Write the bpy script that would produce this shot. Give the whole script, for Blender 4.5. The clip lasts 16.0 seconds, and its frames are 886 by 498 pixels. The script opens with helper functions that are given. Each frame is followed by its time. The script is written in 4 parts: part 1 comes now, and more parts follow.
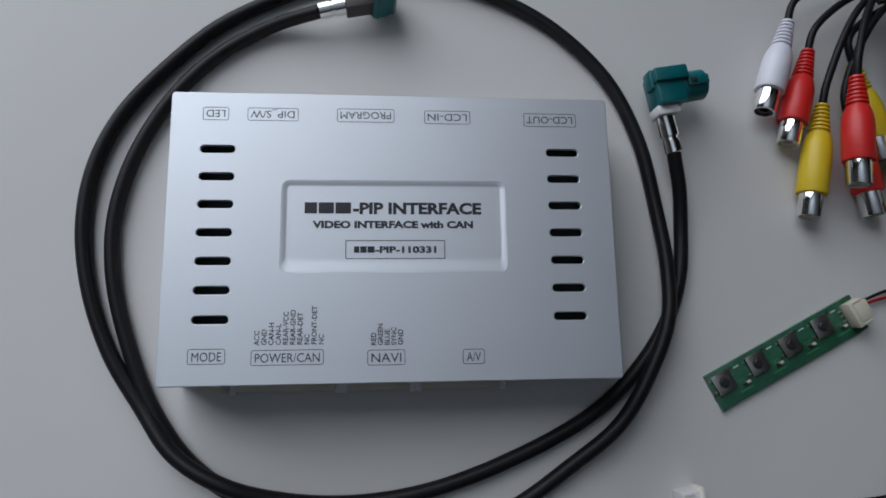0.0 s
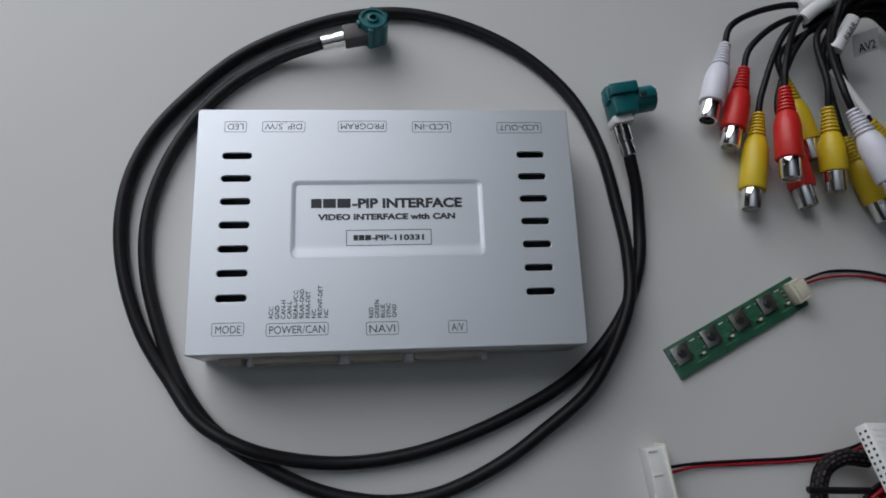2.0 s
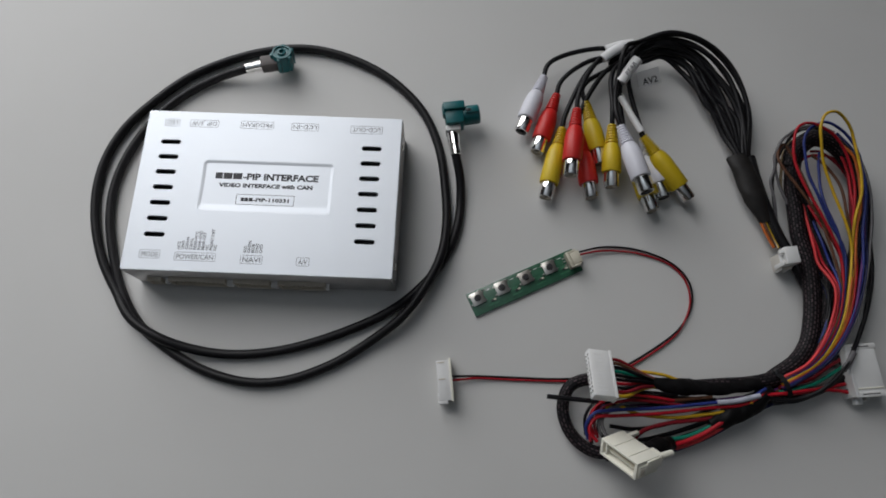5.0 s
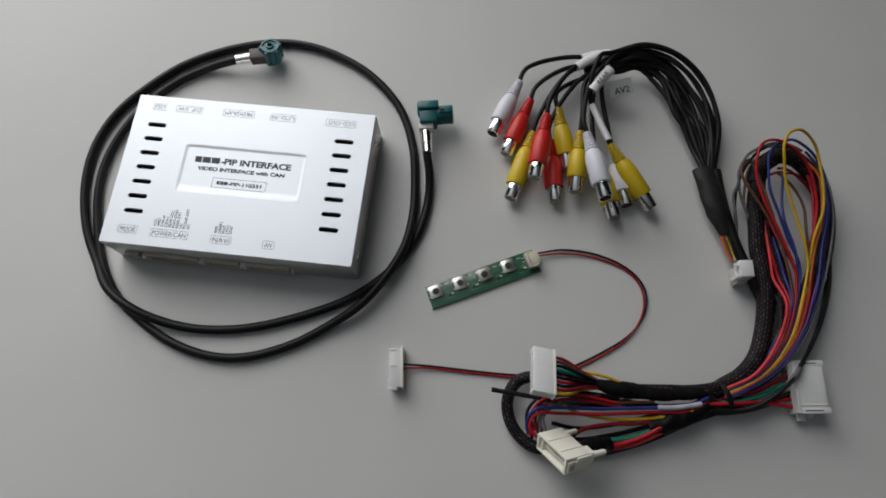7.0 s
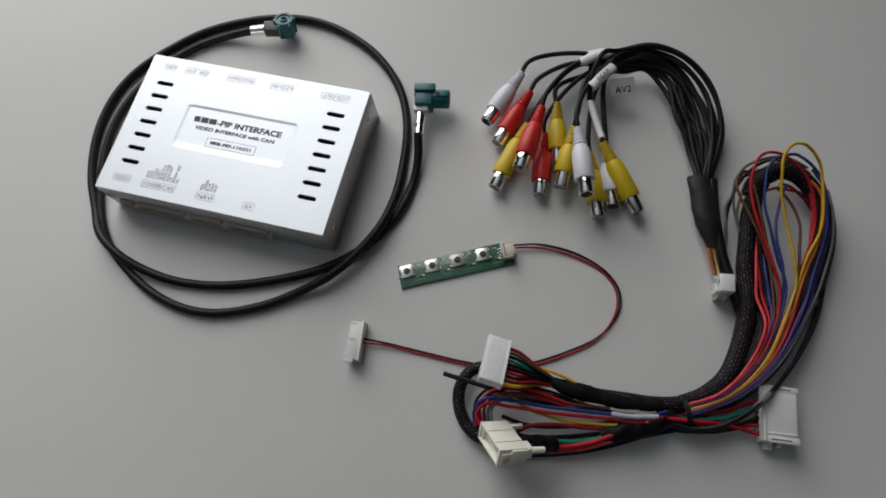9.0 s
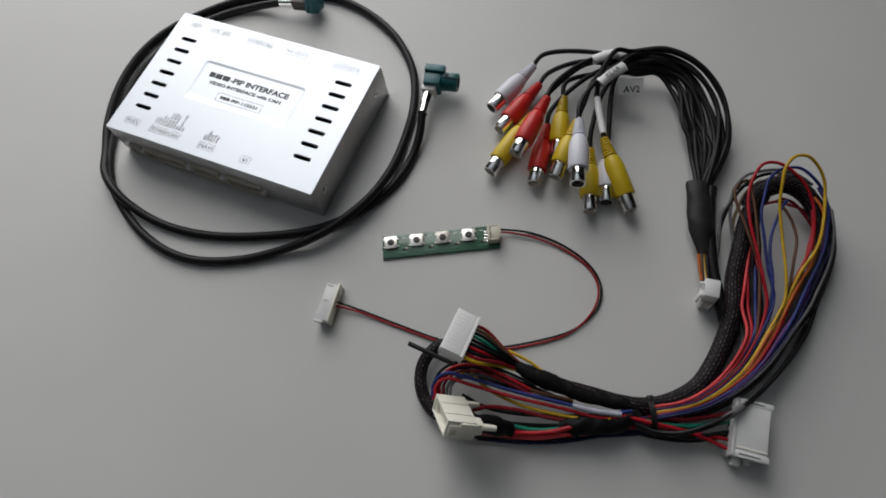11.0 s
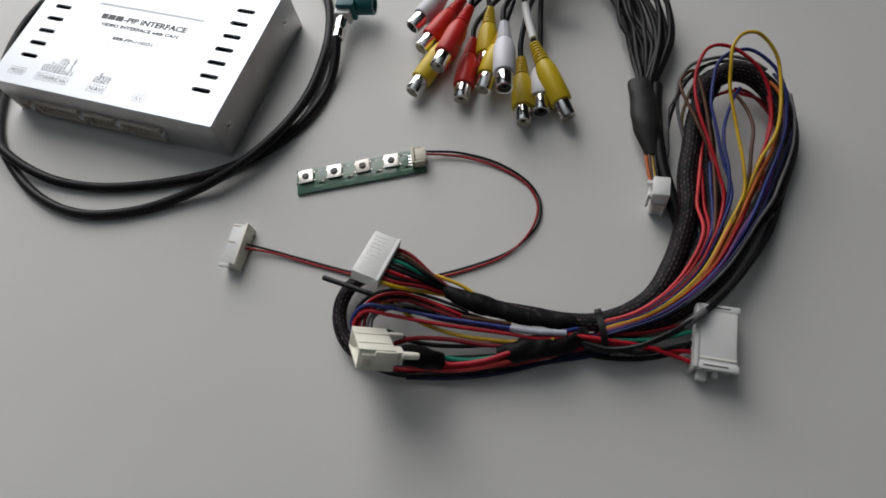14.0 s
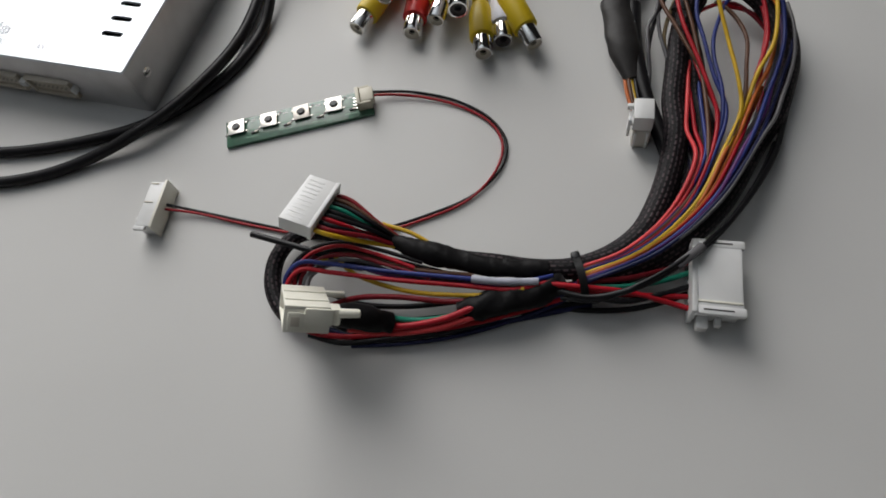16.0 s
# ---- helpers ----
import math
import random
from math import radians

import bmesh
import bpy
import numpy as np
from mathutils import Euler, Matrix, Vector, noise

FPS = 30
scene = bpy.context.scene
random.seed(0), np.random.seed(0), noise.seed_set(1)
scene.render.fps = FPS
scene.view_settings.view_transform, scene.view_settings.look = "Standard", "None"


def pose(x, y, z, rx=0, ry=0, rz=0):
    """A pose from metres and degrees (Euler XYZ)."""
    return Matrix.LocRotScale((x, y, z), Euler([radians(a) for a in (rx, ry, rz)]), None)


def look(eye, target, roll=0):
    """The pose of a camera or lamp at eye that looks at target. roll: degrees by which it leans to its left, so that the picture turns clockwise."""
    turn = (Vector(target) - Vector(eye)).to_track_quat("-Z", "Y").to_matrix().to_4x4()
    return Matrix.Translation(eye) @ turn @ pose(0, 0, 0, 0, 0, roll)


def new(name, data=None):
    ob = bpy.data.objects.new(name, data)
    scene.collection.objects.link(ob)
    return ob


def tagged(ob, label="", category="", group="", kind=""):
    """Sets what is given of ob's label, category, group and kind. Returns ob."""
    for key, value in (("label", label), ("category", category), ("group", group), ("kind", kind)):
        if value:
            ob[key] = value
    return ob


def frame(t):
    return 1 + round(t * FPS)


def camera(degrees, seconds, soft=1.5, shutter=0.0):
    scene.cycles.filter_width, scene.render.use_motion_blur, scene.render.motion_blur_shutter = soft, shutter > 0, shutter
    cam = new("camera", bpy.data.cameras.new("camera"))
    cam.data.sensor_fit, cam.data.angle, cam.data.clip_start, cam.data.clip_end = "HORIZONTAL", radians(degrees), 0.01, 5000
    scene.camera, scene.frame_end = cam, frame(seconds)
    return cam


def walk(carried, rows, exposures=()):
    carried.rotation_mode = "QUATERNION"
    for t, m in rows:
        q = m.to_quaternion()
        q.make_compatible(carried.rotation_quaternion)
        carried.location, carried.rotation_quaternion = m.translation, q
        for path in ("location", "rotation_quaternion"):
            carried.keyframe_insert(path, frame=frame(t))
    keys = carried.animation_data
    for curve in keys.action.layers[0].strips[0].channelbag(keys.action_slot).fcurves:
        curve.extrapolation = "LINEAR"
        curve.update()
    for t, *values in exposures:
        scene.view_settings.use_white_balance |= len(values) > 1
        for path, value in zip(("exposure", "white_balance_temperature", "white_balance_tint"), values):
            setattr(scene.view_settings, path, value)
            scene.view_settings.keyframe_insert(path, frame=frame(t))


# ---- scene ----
cam = camera(69.29, 16.0, soft=1.8)
PATH = [
    (0, (-0.00245, -0.04107, 0.22502), (0.04152, 0.04803, -0.26501), 26.09),
    (0.5, (-0.00985, -0.04009, 0.23155), (0.04184, 0.04689, -0.2581), 30.14),
    (1, (-0.00779, -0.04519, 0.23833), (0.04148, 0.04831, -0.25038), 27.14),
    (1.5, (-0.00122, -0.05142, 0.24814), (0.04422, 0.05079, -0.23919), 22.95),
    (2, (0.00016, -0.06892, 0.25383), (0.04254, 0.05625, -0.22839), 17.48),
    (2.5, (-0.00462, -0.08308, 0.26562), (0.04495, 0.05698, -0.2118), 16.57),
    (3, (0.00609, -0.10095, 0.29203), (0.07073, 0.0523, -0.17949), 17.81),
    (3.5, (0.05072, -0.11439, 0.32), (0.08428, 0.04709, -0.15201), 10.48),
    (4, (0.07865, -0.12433, 0.33457), (0.08189, 0.04179, -0.13702), 2.37),
    (4.5, (0.08895, -0.12288, 0.34099), (0.08898, 0.02804, -0.13569), 2.26),
    (5, (0.10212, -0.12721, 0.34618), (0.0946, 0.02067, -0.13139), -0.24),
    (7.5, (0.16087, -0.13725, 0.35625), (0.11087, 0.01245, -0.11819), -10.10),
    (8, (0.18393, -0.15379, 0.34422), (0.10829, 0.01832, -0.11909), -13.48),
    (8.5, (0.19134, -0.13947, 0.34676), (0.11213, 0.00982, -0.12381), -16.13),
    (11, (0.2318, -0.16062, 0.32682), (0.1114, 0.00671, -0.12871), -14.08),
    (11.5, (0.24949, -0.16782, 0.3248), (0.12008, -0.0004, -0.12822), -16.21),
    (12, (0.25123, -0.169, 0.32267), (0.12395, 0.00405, -0.12883), -15.25),
    (12.5, (0.26778, -0.16893, 0.30934), (0.13723, 0.01093, -0.13856), -16.01),
    (13, (0.27077, -0.17079, 0.29597), (0.14159, 0.01018, -0.15187), -16.31),
    (13.5, (0.27134, -0.17241, 0.27971), (0.14372, 0.00586, -0.16965), -17.18),
    (14, (0.2699, -0.17544, 0.26752), (0.14638, 0.00706, -0.1813), -16.91),
    (14.5, (0.27712, -0.17361, 0.25415), (0.15262, 0.01148, -0.19333), -17.79),
    (15, (0.27725, -0.17527, 0.24029), (0.15668, 0.00892, -0.20864), -17.70),
    (15.5, (0.2779, -0.17541, 0.22934), (0.15982, 0.0133, -0.21837), -17.19),
    (16, (0.28027, -0.17772, 0.21583), (0.15963, 0.01573, -0.22917), -17.42),
]
EXPOSURES = [(0, -0.12, 5900, 10), (2.5, -0.1, 6200, 10), (5.2, 0.03, 6400, 10), (8, 0.14, 6500, 10), (11, 0.17, 6500, 10), (13, 0.3, 6550, 10), (14.5, 0.5, 6550, 10), (16, 0.66, 6600, 10)]
walk(cam, [(t, look(*row)) for t, *row in PATH], EXPOSURES)

# ---- light: a large window beyond the table, overcast sky ----
world = bpy.data.worlds.new("sky")
scene.world = world
world.use_nodes = True
sky = world.node_tree.nodes.new("ShaderNodeTexSky")
sky.sky_type, sky.sun_disc = "NISHITA", False
sky.sun_elevation, sky.sun_rotation = radians(40), radians(200)
world.node_tree.nodes["Background"].inputs["Strength"].default_value = 0.1
world.node_tree.links.new(sky.outputs["Color"], world.node_tree.nodes["Background"].inputs["Color"])
WIN_X0, WIN_X1, WIN_Z0, WIN_Z1, WALL_Y = -1.95, -0.1, 0.15, 2.9, 0.85
lamp = bpy.data.lights.new("window_light", "AREA")
lamp.shape, lamp.size, lamp.size_y, lamp.energy = "RECTANGLE", WIN_X1 - WIN_X0, WIN_Z1 - WIN_Z0, 53
lamp.color = (1.0, 0.975, 0.94)
new("window_light", lamp).matrix_world = pose((WIN_X0 + WIN_X1) / 2, WALL_Y + 0.1, (WIN_Z0 + WIN_Z1) / 2, -90, 0, 0)


# ---- materials ----
def material(name, color, rough=0.5, metal=0.0, vary=0.08, scale=60.0, bump=0.0, bump_scale=400.0, coat=0.0, subsurface=0.0, spec=0.5):
    m = bpy.data.materials.new(name)
    m.use_nodes = True
    nt = m.node_tree
    b = nt.nodes["Principled BSDF"]
    b.inputs["Metallic"].default_value = metal
    b.inputs["Coat Weight"].default_value = coat
    b.inputs["Specular IOR Level"].default_value = spec
    if subsurface:
        b.inputs["Subsurface Weight"].default_value = subsurface
        b.inputs["Subsurface Radius"].default_value = (0.003, 0.003, 0.003)
    tc = nt.nodes.new("ShaderNodeTexCoord")
    big, fine = nt.nodes.new("ShaderNodeTexNoise"), nt.nodes.new("ShaderNodeTexNoise")
    for n, s, d in ((big, scale, 3), (fine, bump_scale, 2)):
        n.inputs["Scale"].default_value, n.inputs["Detail"].default_value = s, d
        nt.links.new(tc.outputs["Object"], n.inputs["Vector"])
    ramp = nt.nodes.new("ShaderNodeValToRGB")
    ramp.color_ramp.elements[0].position, ramp.color_ramp.elements[1].position = 0.3, 0.7
    ramp.color_ramp.elements[0].color = (*[c * (1 - vary) for c in color], 1)
    ramp.color_ramp.elements[1].color = (*[min(1, c * (1 + vary)) for c in color], 1)
    nt.links.new(big.outputs["Fac"], ramp.inputs["Fac"])
    nt.links.new(ramp.outputs["Color"], b.inputs["Base Color"])
    mr = nt.nodes.new("ShaderNodeMapRange")
    mr.inputs["To Min"].default_value, mr.inputs["To Max"].default_value = max(0.02, rough - 0.06), min(1, rough + 0.06)
    nt.links.new(fine.outputs["Fac"], mr.inputs["Value"])
    nt.links.new(mr.outputs["Result"], b.inputs["Roughness"])
    if bump:
        bp = nt.nodes.new("ShaderNodeBump")
        bp.inputs["Strength"].default_value, bp.inputs["Distance"].default_value = bump, 0.0003
        nt.links.new(fine.outputs["Fac"], bp.inputs["Height"])
        nt.links.new(bp.outputs["Normal"], b.inputs["Normal"])
    return m


TABLE = material("white_laminate", (0.60, 0.595, 0.58), 0.55, vary=0.025, scale=9, bump=0.04, bump_scale=900, spec=0.3)
# near black so that the unseen walls bounce little light into the shadows
WALL = material("low_bounce_wall", (0.06, 0.058, 0.056), 0.8, vary=0.03, scale=4, bump=0.1, bump_scale=120)
# the blue stands in for cool light on the lid and in shadows
CEIL = material("blue_bounce_ceiling", (0.62, 0.70, 0.80), 0.9, vary=0.02, scale=3)
FLOOR = material("floor_wood", (0.25, 0.16, 0.09), 0.5, vary=0.2, scale=8)
FRAME = material("window_frame_paint", (0.75, 0.75, 0.75), 0.4, vary=0.02)
SILVER = material("satin_silver", (0.67, 0.70, 0.74), 0.56, metal=0.95, vary=0.015, scale=25, bump=0.05, bump_scale=2600)
STEEL = material("raw_steel", (0.62, 0.61, 0.61), 0.45, metal=0.75, vary=0.06, scale=90)
CHROME = material("chrome", (0.86, 0.85, 0.83), 0.09, metal=1.0, vary=0.05, scale=200)
INK = material("print_ink", (0.014, 0.015, 0.022), 0.5, vary=0.1, spec=0.5)
# near black, standing in for the shade inside slots and holes
DARK = material("recess_shade", (0.012, 0.012, 0.014), 0.7, vary=0.2)
BEIGE = material("header_nylon", (0.60, 0.55, 0.46), 0.45, vary=0.06, scale=150, subsurface=0.1)
IVORY = material("ivory_nylon", (0.80, 0.78, 0.68), 0.38, vary=0.04, scale=120, bump=0.05, subsurface=0.15)
SOCKET = material("socket_nylon", (0.60, 0.56, 0.45), 0.45, vary=0.05, scale=150)
WHITE = material("white_nylon", (0.76, 0.76, 0.75), 0.36, vary=0.03, scale=120, bump=0.05, subsurface=0.15)
CLEAR = material("milky_nylon", (0.60, 0.57, 0.52), 0.35, vary=0.05, scale=120, subsurface=0.2)
JACKET = material("cable_jacket", (0.0085, 0.008, 0.0095), 0.45, vary=0.2, scale=120, bump=0.15, bump_scale=900, spec=0.24)
TAPE = material("black_tape", (0.0065, 0.006, 0.0065), 0.5, vary=0.3, scale=200, bump=0.6, bump_scale=420, spec=0.11)
SHRINK = material("heat_shrink", (0.016, 0.0145, 0.014), 0.55, vary=0.3, scale=150, bump=0.6, bump_scale=260, spec=0.3)
TEAL = material("teal_plastic", (0.006, 0.115, 0.125), 0.35, vary=0.1, scale=150, bump=0.06)
GREYMETAL = material("die_cast", (0.075, 0.068, 0.066), 0.5, metal=0.6, vary=0.1, scale=150)
PCB = material("green_solder_mask", (0.028, 0.108, 0.060), 0.36, vary=0.25, scale=320, coat=0.5)
COPPER = material("trace_green", (0.05, 0.19, 0.10), 0.35, vary=0.1)
SOLDER = material("solder", (0.75, 0.75, 0.74), 0.25, metal=1.0, vary=0.1, scale=600)
PLATE = material("switch_plate", (0.62, 0.60, 0.56), 0.32, metal=1.0, vary=0.08, scale=300)
DULLPLATE = material("dull_switch_plate", (0.36, 0.34, 0.31), 0.42, metal=1.0, vary=0.1, scale=300)
BLACKP = material("black_plastic", (0.02, 0.02, 0.022), 0.45, vary=0.1)
PAPER = material("label_film", (0.80, 0.80, 0.80), 0.45, vary=0.03)
PLUG = {"white": material("plug_white", (0.74, 0.74, 0.80), 0.42, vary=0.03, subsurface=0.1),
        "red": material("plug_red", (0.62, 0.022, 0.018), 0.4, vary=0.08),
        "yellow": material("plug_yellow", (0.66, 0.47, 0.014), 0.42, vary=0.06)}
WIRE = {k: material("wire_" + k, c, 0.4, vary=0.15, scale=200, spec=0.25) for k, c in {
    "black": (0.0065, 0.006, 0.0075), "red": (0.40, 0.010, 0.020), "blue": (0.022, 0.035, 0.17), "yellow": (0.58, 0.36, 0.02),
    "orange": (0.46, 0.11, 0.018), "brown": (0.10, 0.045, 0.025), "grey": (0.13, 0.125, 0.13), "darkblue": (0.010, 0.014, 0.06), "palegrey": (0.42, 0.43, 0.50), "green": (0.01, 0.20, 0.13),
    "purple": (0.10, 0.03, 0.14), "white": (0.70, 0.70, 0.68), "darkred": (0.22, 0.012, 0.02), "pink": (0.58, 0.045, 0.05), "lead_red": (0.32, 0.011, 0.018), "palebrown": (0.26, 0.19, 0.10)}.items()}


def braid_material():
    """Black braided sleeve: crossed strands with pale flecks, laid out along the sleeve's own length and girth."""
    m = material("braided_sleeve", (0.017, 0.016, 0.018), 0.5, vary=0.2, spec=0.14)
    nt = m.node_tree
    b = nt.nodes["Principled BSDF"]
    uv = nt.nodes.new("ShaderNodeUVMap")
    fleck = nt.nodes.new("ShaderNodeTexBrick")
    for key, value in (("Scale", 1.0), ("Mortar Size", 0.0006), ("Mortar Smooth", 0.5), ("Brick Width", 0.0026), ("Row Height", 0.0016)):
        fleck.inputs[key].default_value = value
    fleck.inputs["Color1"].default_value = (0.085, 0.06, 0.066, 1)
    fleck.inputs["Color2"].default_value = (0.012, 0.011, 0.013, 1)
    fleck.inputs["Mortar"].default_value = (0.006, 0.0055, 0.0065, 1)
    nt.links.new(uv.outputs["UV"], fleck.inputs["Vector"])
    nt.links.new(fleck.outputs["Color"], b.inputs["Base Color"])
    bp = nt.nodes.new("ShaderNodeBump")
    bp.inputs["Strength"].default_value, bp.inputs["Distance"].default_value = 0.4, 0.0004
    nt.links.new(fleck.outputs["Fac"], bp.inputs["Height"])
    nt.links.new(bp.outputs["Normal"], b.inputs["Normal"])
    return m


BRAID = braid_material()
MM = 0.001
SPREAD = 1.03


# ---- building helpers (sizes in millimetres unless said) ----
def thing(name, at, label, category, group="", kind="", turn=0.0, spread=1.0):
    """An Empty that carries the parts; spread: the ratio of the true size to the plan in which its parts are laid out."""
    ob = new(name)
    ob.empty_display_size = 0.01
    ob.matrix_world = Matrix.Scale(spread, 4) @ pose(at[0] * MM, at[1] * MM, at[2] * MM, 0, 0, turn)
    return tagged(ob, label, category, group, kind)


def as_object(name, me, mat, parent=None, label=""):
    me.materials.append(mat)
    ob = new(name, me)
    if parent is not None:
        ob.parent = parent
    if label:
        ob["label"] = label
    return ob


def part(name, bm, mat, parent=None, label="", smooth=True):
    me = bpy.data.meshes.new(name)
    bmesh.ops.recalc_face_normals(bm, faces=bm.faces)
    bm.to_mesh(me)
    bm.free()
    if smooth:
        me.shade_smooth()
        me.set_sharp_from_angle(angle=radians(38))
    return as_object(name, me, mat, parent, label)


def add_box(bm, size, m=Matrix(), bevel=0.3, segments=2):
    """A bevelled block of size mm centred on the pose m (already in metres)."""
    r = bmesh.ops.create_cube(bm, size=1, matrix=m @ Matrix.Diagonal((size[0] * MM, size[1] * MM, size[2] * MM, 1)))
    if bevel:
        edges = list({e for v in r["verts"] for e in v.link_edges})
        bmesh.ops.bevel(bm, geom=edges, offset=bevel * MM, segments=segments, affect="EDGES", profile=0.5)
    return bm


def at_mm(x, y, z, rx=0, ry=0, rz=0):
    return pose(x * MM, y * MM, z * MM, rx, ry, rz)


def block(name, size, at, mat, parent=None, bevel=0.3, turn=(0, 0, 0), label=""):
    return part(name, add_box(bmesh.new(), size, at_mm(*at, *turn), bevel), mat, parent, label)


def lathe(name, profile, m, mat, parent=None, sides=24, label=""):
    """Turns a profile of (radius, length along z) mm round the z axis of the pose m."""
    bm = bmesh.new()
    rings = []
    for r, z in profile:
        if r <= 0:
            rings.append([bm.verts.new(m @ Vector((0, 0, z * MM)))])
        else:
            rings.append([bm.verts.new(m @ Vector((r * MM * math.cos(a), r * MM * math.sin(a), z * MM)))
                          for a in (2 * math.pi * k / sides for k in range(sides))])
    for a, b in zip(rings, rings[1:]):
        for k in range(sides):
            q = [a[k % len(a)], a[(k + 1) % len(a)], b[(k + 1) % len(b)], b[k % len(b)]]
            q = [v for n, v in enumerate(q) if v not in q[:n]]
            if len(q) > 2:
                bm.faces.new(q)
    return part(name, bm, mat, parent, label)


def along(a, b):
    """The pose at a (mm) with its z axis towards b."""
    a, b = Vector(a) * MM, Vector(b) * MM
    return Matrix.Translation(a) @ (b - a).to_track_quat("Z", "Y").to_matrix().to_4x4()


def spline(pts, step=1.6):
    """Points every few mm on a centripetal-like smooth curve through pts (mm)."""
    P = np.array(pts, float)
    P = np.vstack([2 * P[0] - P[1], P, 2 * P[-1] - P[-2]])
    out = []
    for i in range(1, len(P) - 2):
        p0, p1, p2, p3 = P[i - 1:i + 3]
        d = np.linalg.norm(p2 - p1)
        n = max(2, int(d / step))
        t0 = np.linalg.norm(p1 - p0) ** 0.5 + 1e-6
        t1 = d ** 0.5 + 1e-6
        t2 = np.linalg.norm(p3 - p2) ** 0.5 + 1e-6
        m1 = ((p1 - p0) / t0 - (p2 - p0) / (t0 + t1) + (p2 - p1) / t1) * t1
        m2 = ((p2 - p1) / t1 - (p3 - p1) / (t1 + t2) + (p3 - p2) / t2) * t1
        for s in np.arange(n) / n:
            out.append((2 * s**3 - 3 * s**2 + 1) * p1 + (s**3 - 2 * s**2 + s) * m1 + (-2 * s**3 + 3 * s**2) * p2 + (s**3 - s**2) * m2)
    out.append(P[-2])
    return np.array(out)


def tube(name, pts, radius, mat, parent=None, sides=10, step=1.6, flat=1.0, label="", rough=0.0, wrap=0.0):
    """A round or flattened cable through pts (mm); radius a number or a function of 0..1 along it; wrap: the step of wound tape."""
    C = spline(pts, step)
    n = len(C)
    T = np.gradient(C, axis=0)
    T /= np.linalg.norm(T, axis=1)[:, None] + 1e-9
    up = np.array([0, 0, 1.0])
    verts, uvs = [], []
    run = np.concatenate([[0], np.cumsum(np.linalg.norm(np.diff(C, axis=0), axis=1))])
    for i in range(n):
        side = np.cross(T[i], up)
        side /= np.linalg.norm(side) + 1e-9
        over = np.cross(side, T[i])
        r = radius(i / (n - 1)) if callable(radius) else radius
        for k in range(sides):
            a = 2 * math.pi * k / sides
            rr = r * (1 + rough * noise.noise(Vector(C[i] * 0.15) + Vector((math.cos(a), math.sin(a), 0)) * 0.8)) if rough else r
            if wrap:
                rr += wrap * ((run[i] / 7.5 + 0.5 * noise.noise(Vector(C[i] * 0.2)) + k / sides) % 1.0) + 0.5 * wrap * noise.noise(Vector(C[i] * 0.5) + Vector((math.cos(a), math.sin(a), 3)) * 1.4)
            verts.append((C[i] + side * rr * math.cos(a) + over * rr * flat * math.sin(a)) * MM)
            uvs.append((run[i] * MM, k / sides * 2 * math.pi * r * MM))
    faces = [(i * sides + k, i * sides + (k + 1) % sides, (i + 1) * sides + (k + 1) % sides, (i + 1) * sides + k)
             for i in range(n - 1) for k in range(sides)]
    faces += [tuple(range(sides - 1, -1, -1)), tuple(range((n - 1) * sides, n * sides))]
    me = bpy.data.meshes.new(name)
    me.from_pydata([tuple(v) for v in verts], [], faces)
    layer = me.uv_layers.new(name="UVMap")
    girth = max(u[1] for u in uvs) * sides / (sides - 1)
    for poly in me.polygons:
        wrap = poly.loop_total == 4 and any(v % sides == sides - 1 for v in poly.vertices) and any(v % sides == 0 for v in poly.vertices)
        for li in poly.loop_indices:
            v = me.loops[li].vertex_index
            layer.data[li].uv = (uvs[v][0], girth if wrap and v % sides == 0 else uvs[v][1])
    me.shade_smooth()
    me.set_sharp_from_angle(angle=radians(60))
    return as_object(name, me, mat, parent, label)


def lettering(body, size, at, parent, mat=None, turn=0, bold=0.0, wide=1.0, align="CENTER", z_axis=None, name="lettering", width=0):
    """Flat printed writing, its letters size mm high, as a thin raised mesh."""
    cu = bpy.data.curves.new(name, "FONT")
    cu.body, cu.size, cu.align_x, cu.align_y = body, size * MM / 0.72, align, "BOTTOM_BASELINE"
    cu.extrude, cu.offset, cu.resolution_u = 0.00002, bold * MM, 3
    tmp = bpy.data.objects.new(name, cu)
    scene.collection.objects.link(tmp)
    me = bpy.data.meshes.new_from_object(tmp)
    bpy.data.objects.remove(tmp)
    if width:
        xs = [v.co.x for v in me.vertices]
        wide = width * MM / (max(xs) - min(xs))
    m = z_axis if z_axis is not None else at_mm(*at, 0, 0, turn)
    me.transform(m @ Matrix.Diagonal((wide, 1, 1, 1)))
    return as_object(name, me, mat or INK, parent)


def bars(widths, height, at, parent, gap, mat=None, turn=0, name="print_bar"):
    """Plain bars in place of a maker's letters."""
    bm = bmesh.new()
    x = 0
    m = at_mm(*at, 0, 0, turn)
    for w in widths:
        add_box(bm, (w, height, 0.04), m @ at_mm(x + w / 2, height / 2, 0), 0)
        x += w + gap
    return part(name, bm, mat or INK, parent, smooth=False)


def round_rect(w, h, r, n=5):
    pts = []
    for cx, cy, a0 in ((w / 2 - r, h / 2 - r, 0), (-w / 2 + r, h / 2 - r, 90), (-w / 2 + r, -h / 2 + r, 180), (w / 2 - r, -h / 2 + r, 270)):
        pts += [(cx + r * math.cos(radians(a0 + 90 * k / n)), cy + r * math.sin(radians(a0 + 90 * k / n))) for k in range(n + 1)]
    return pts


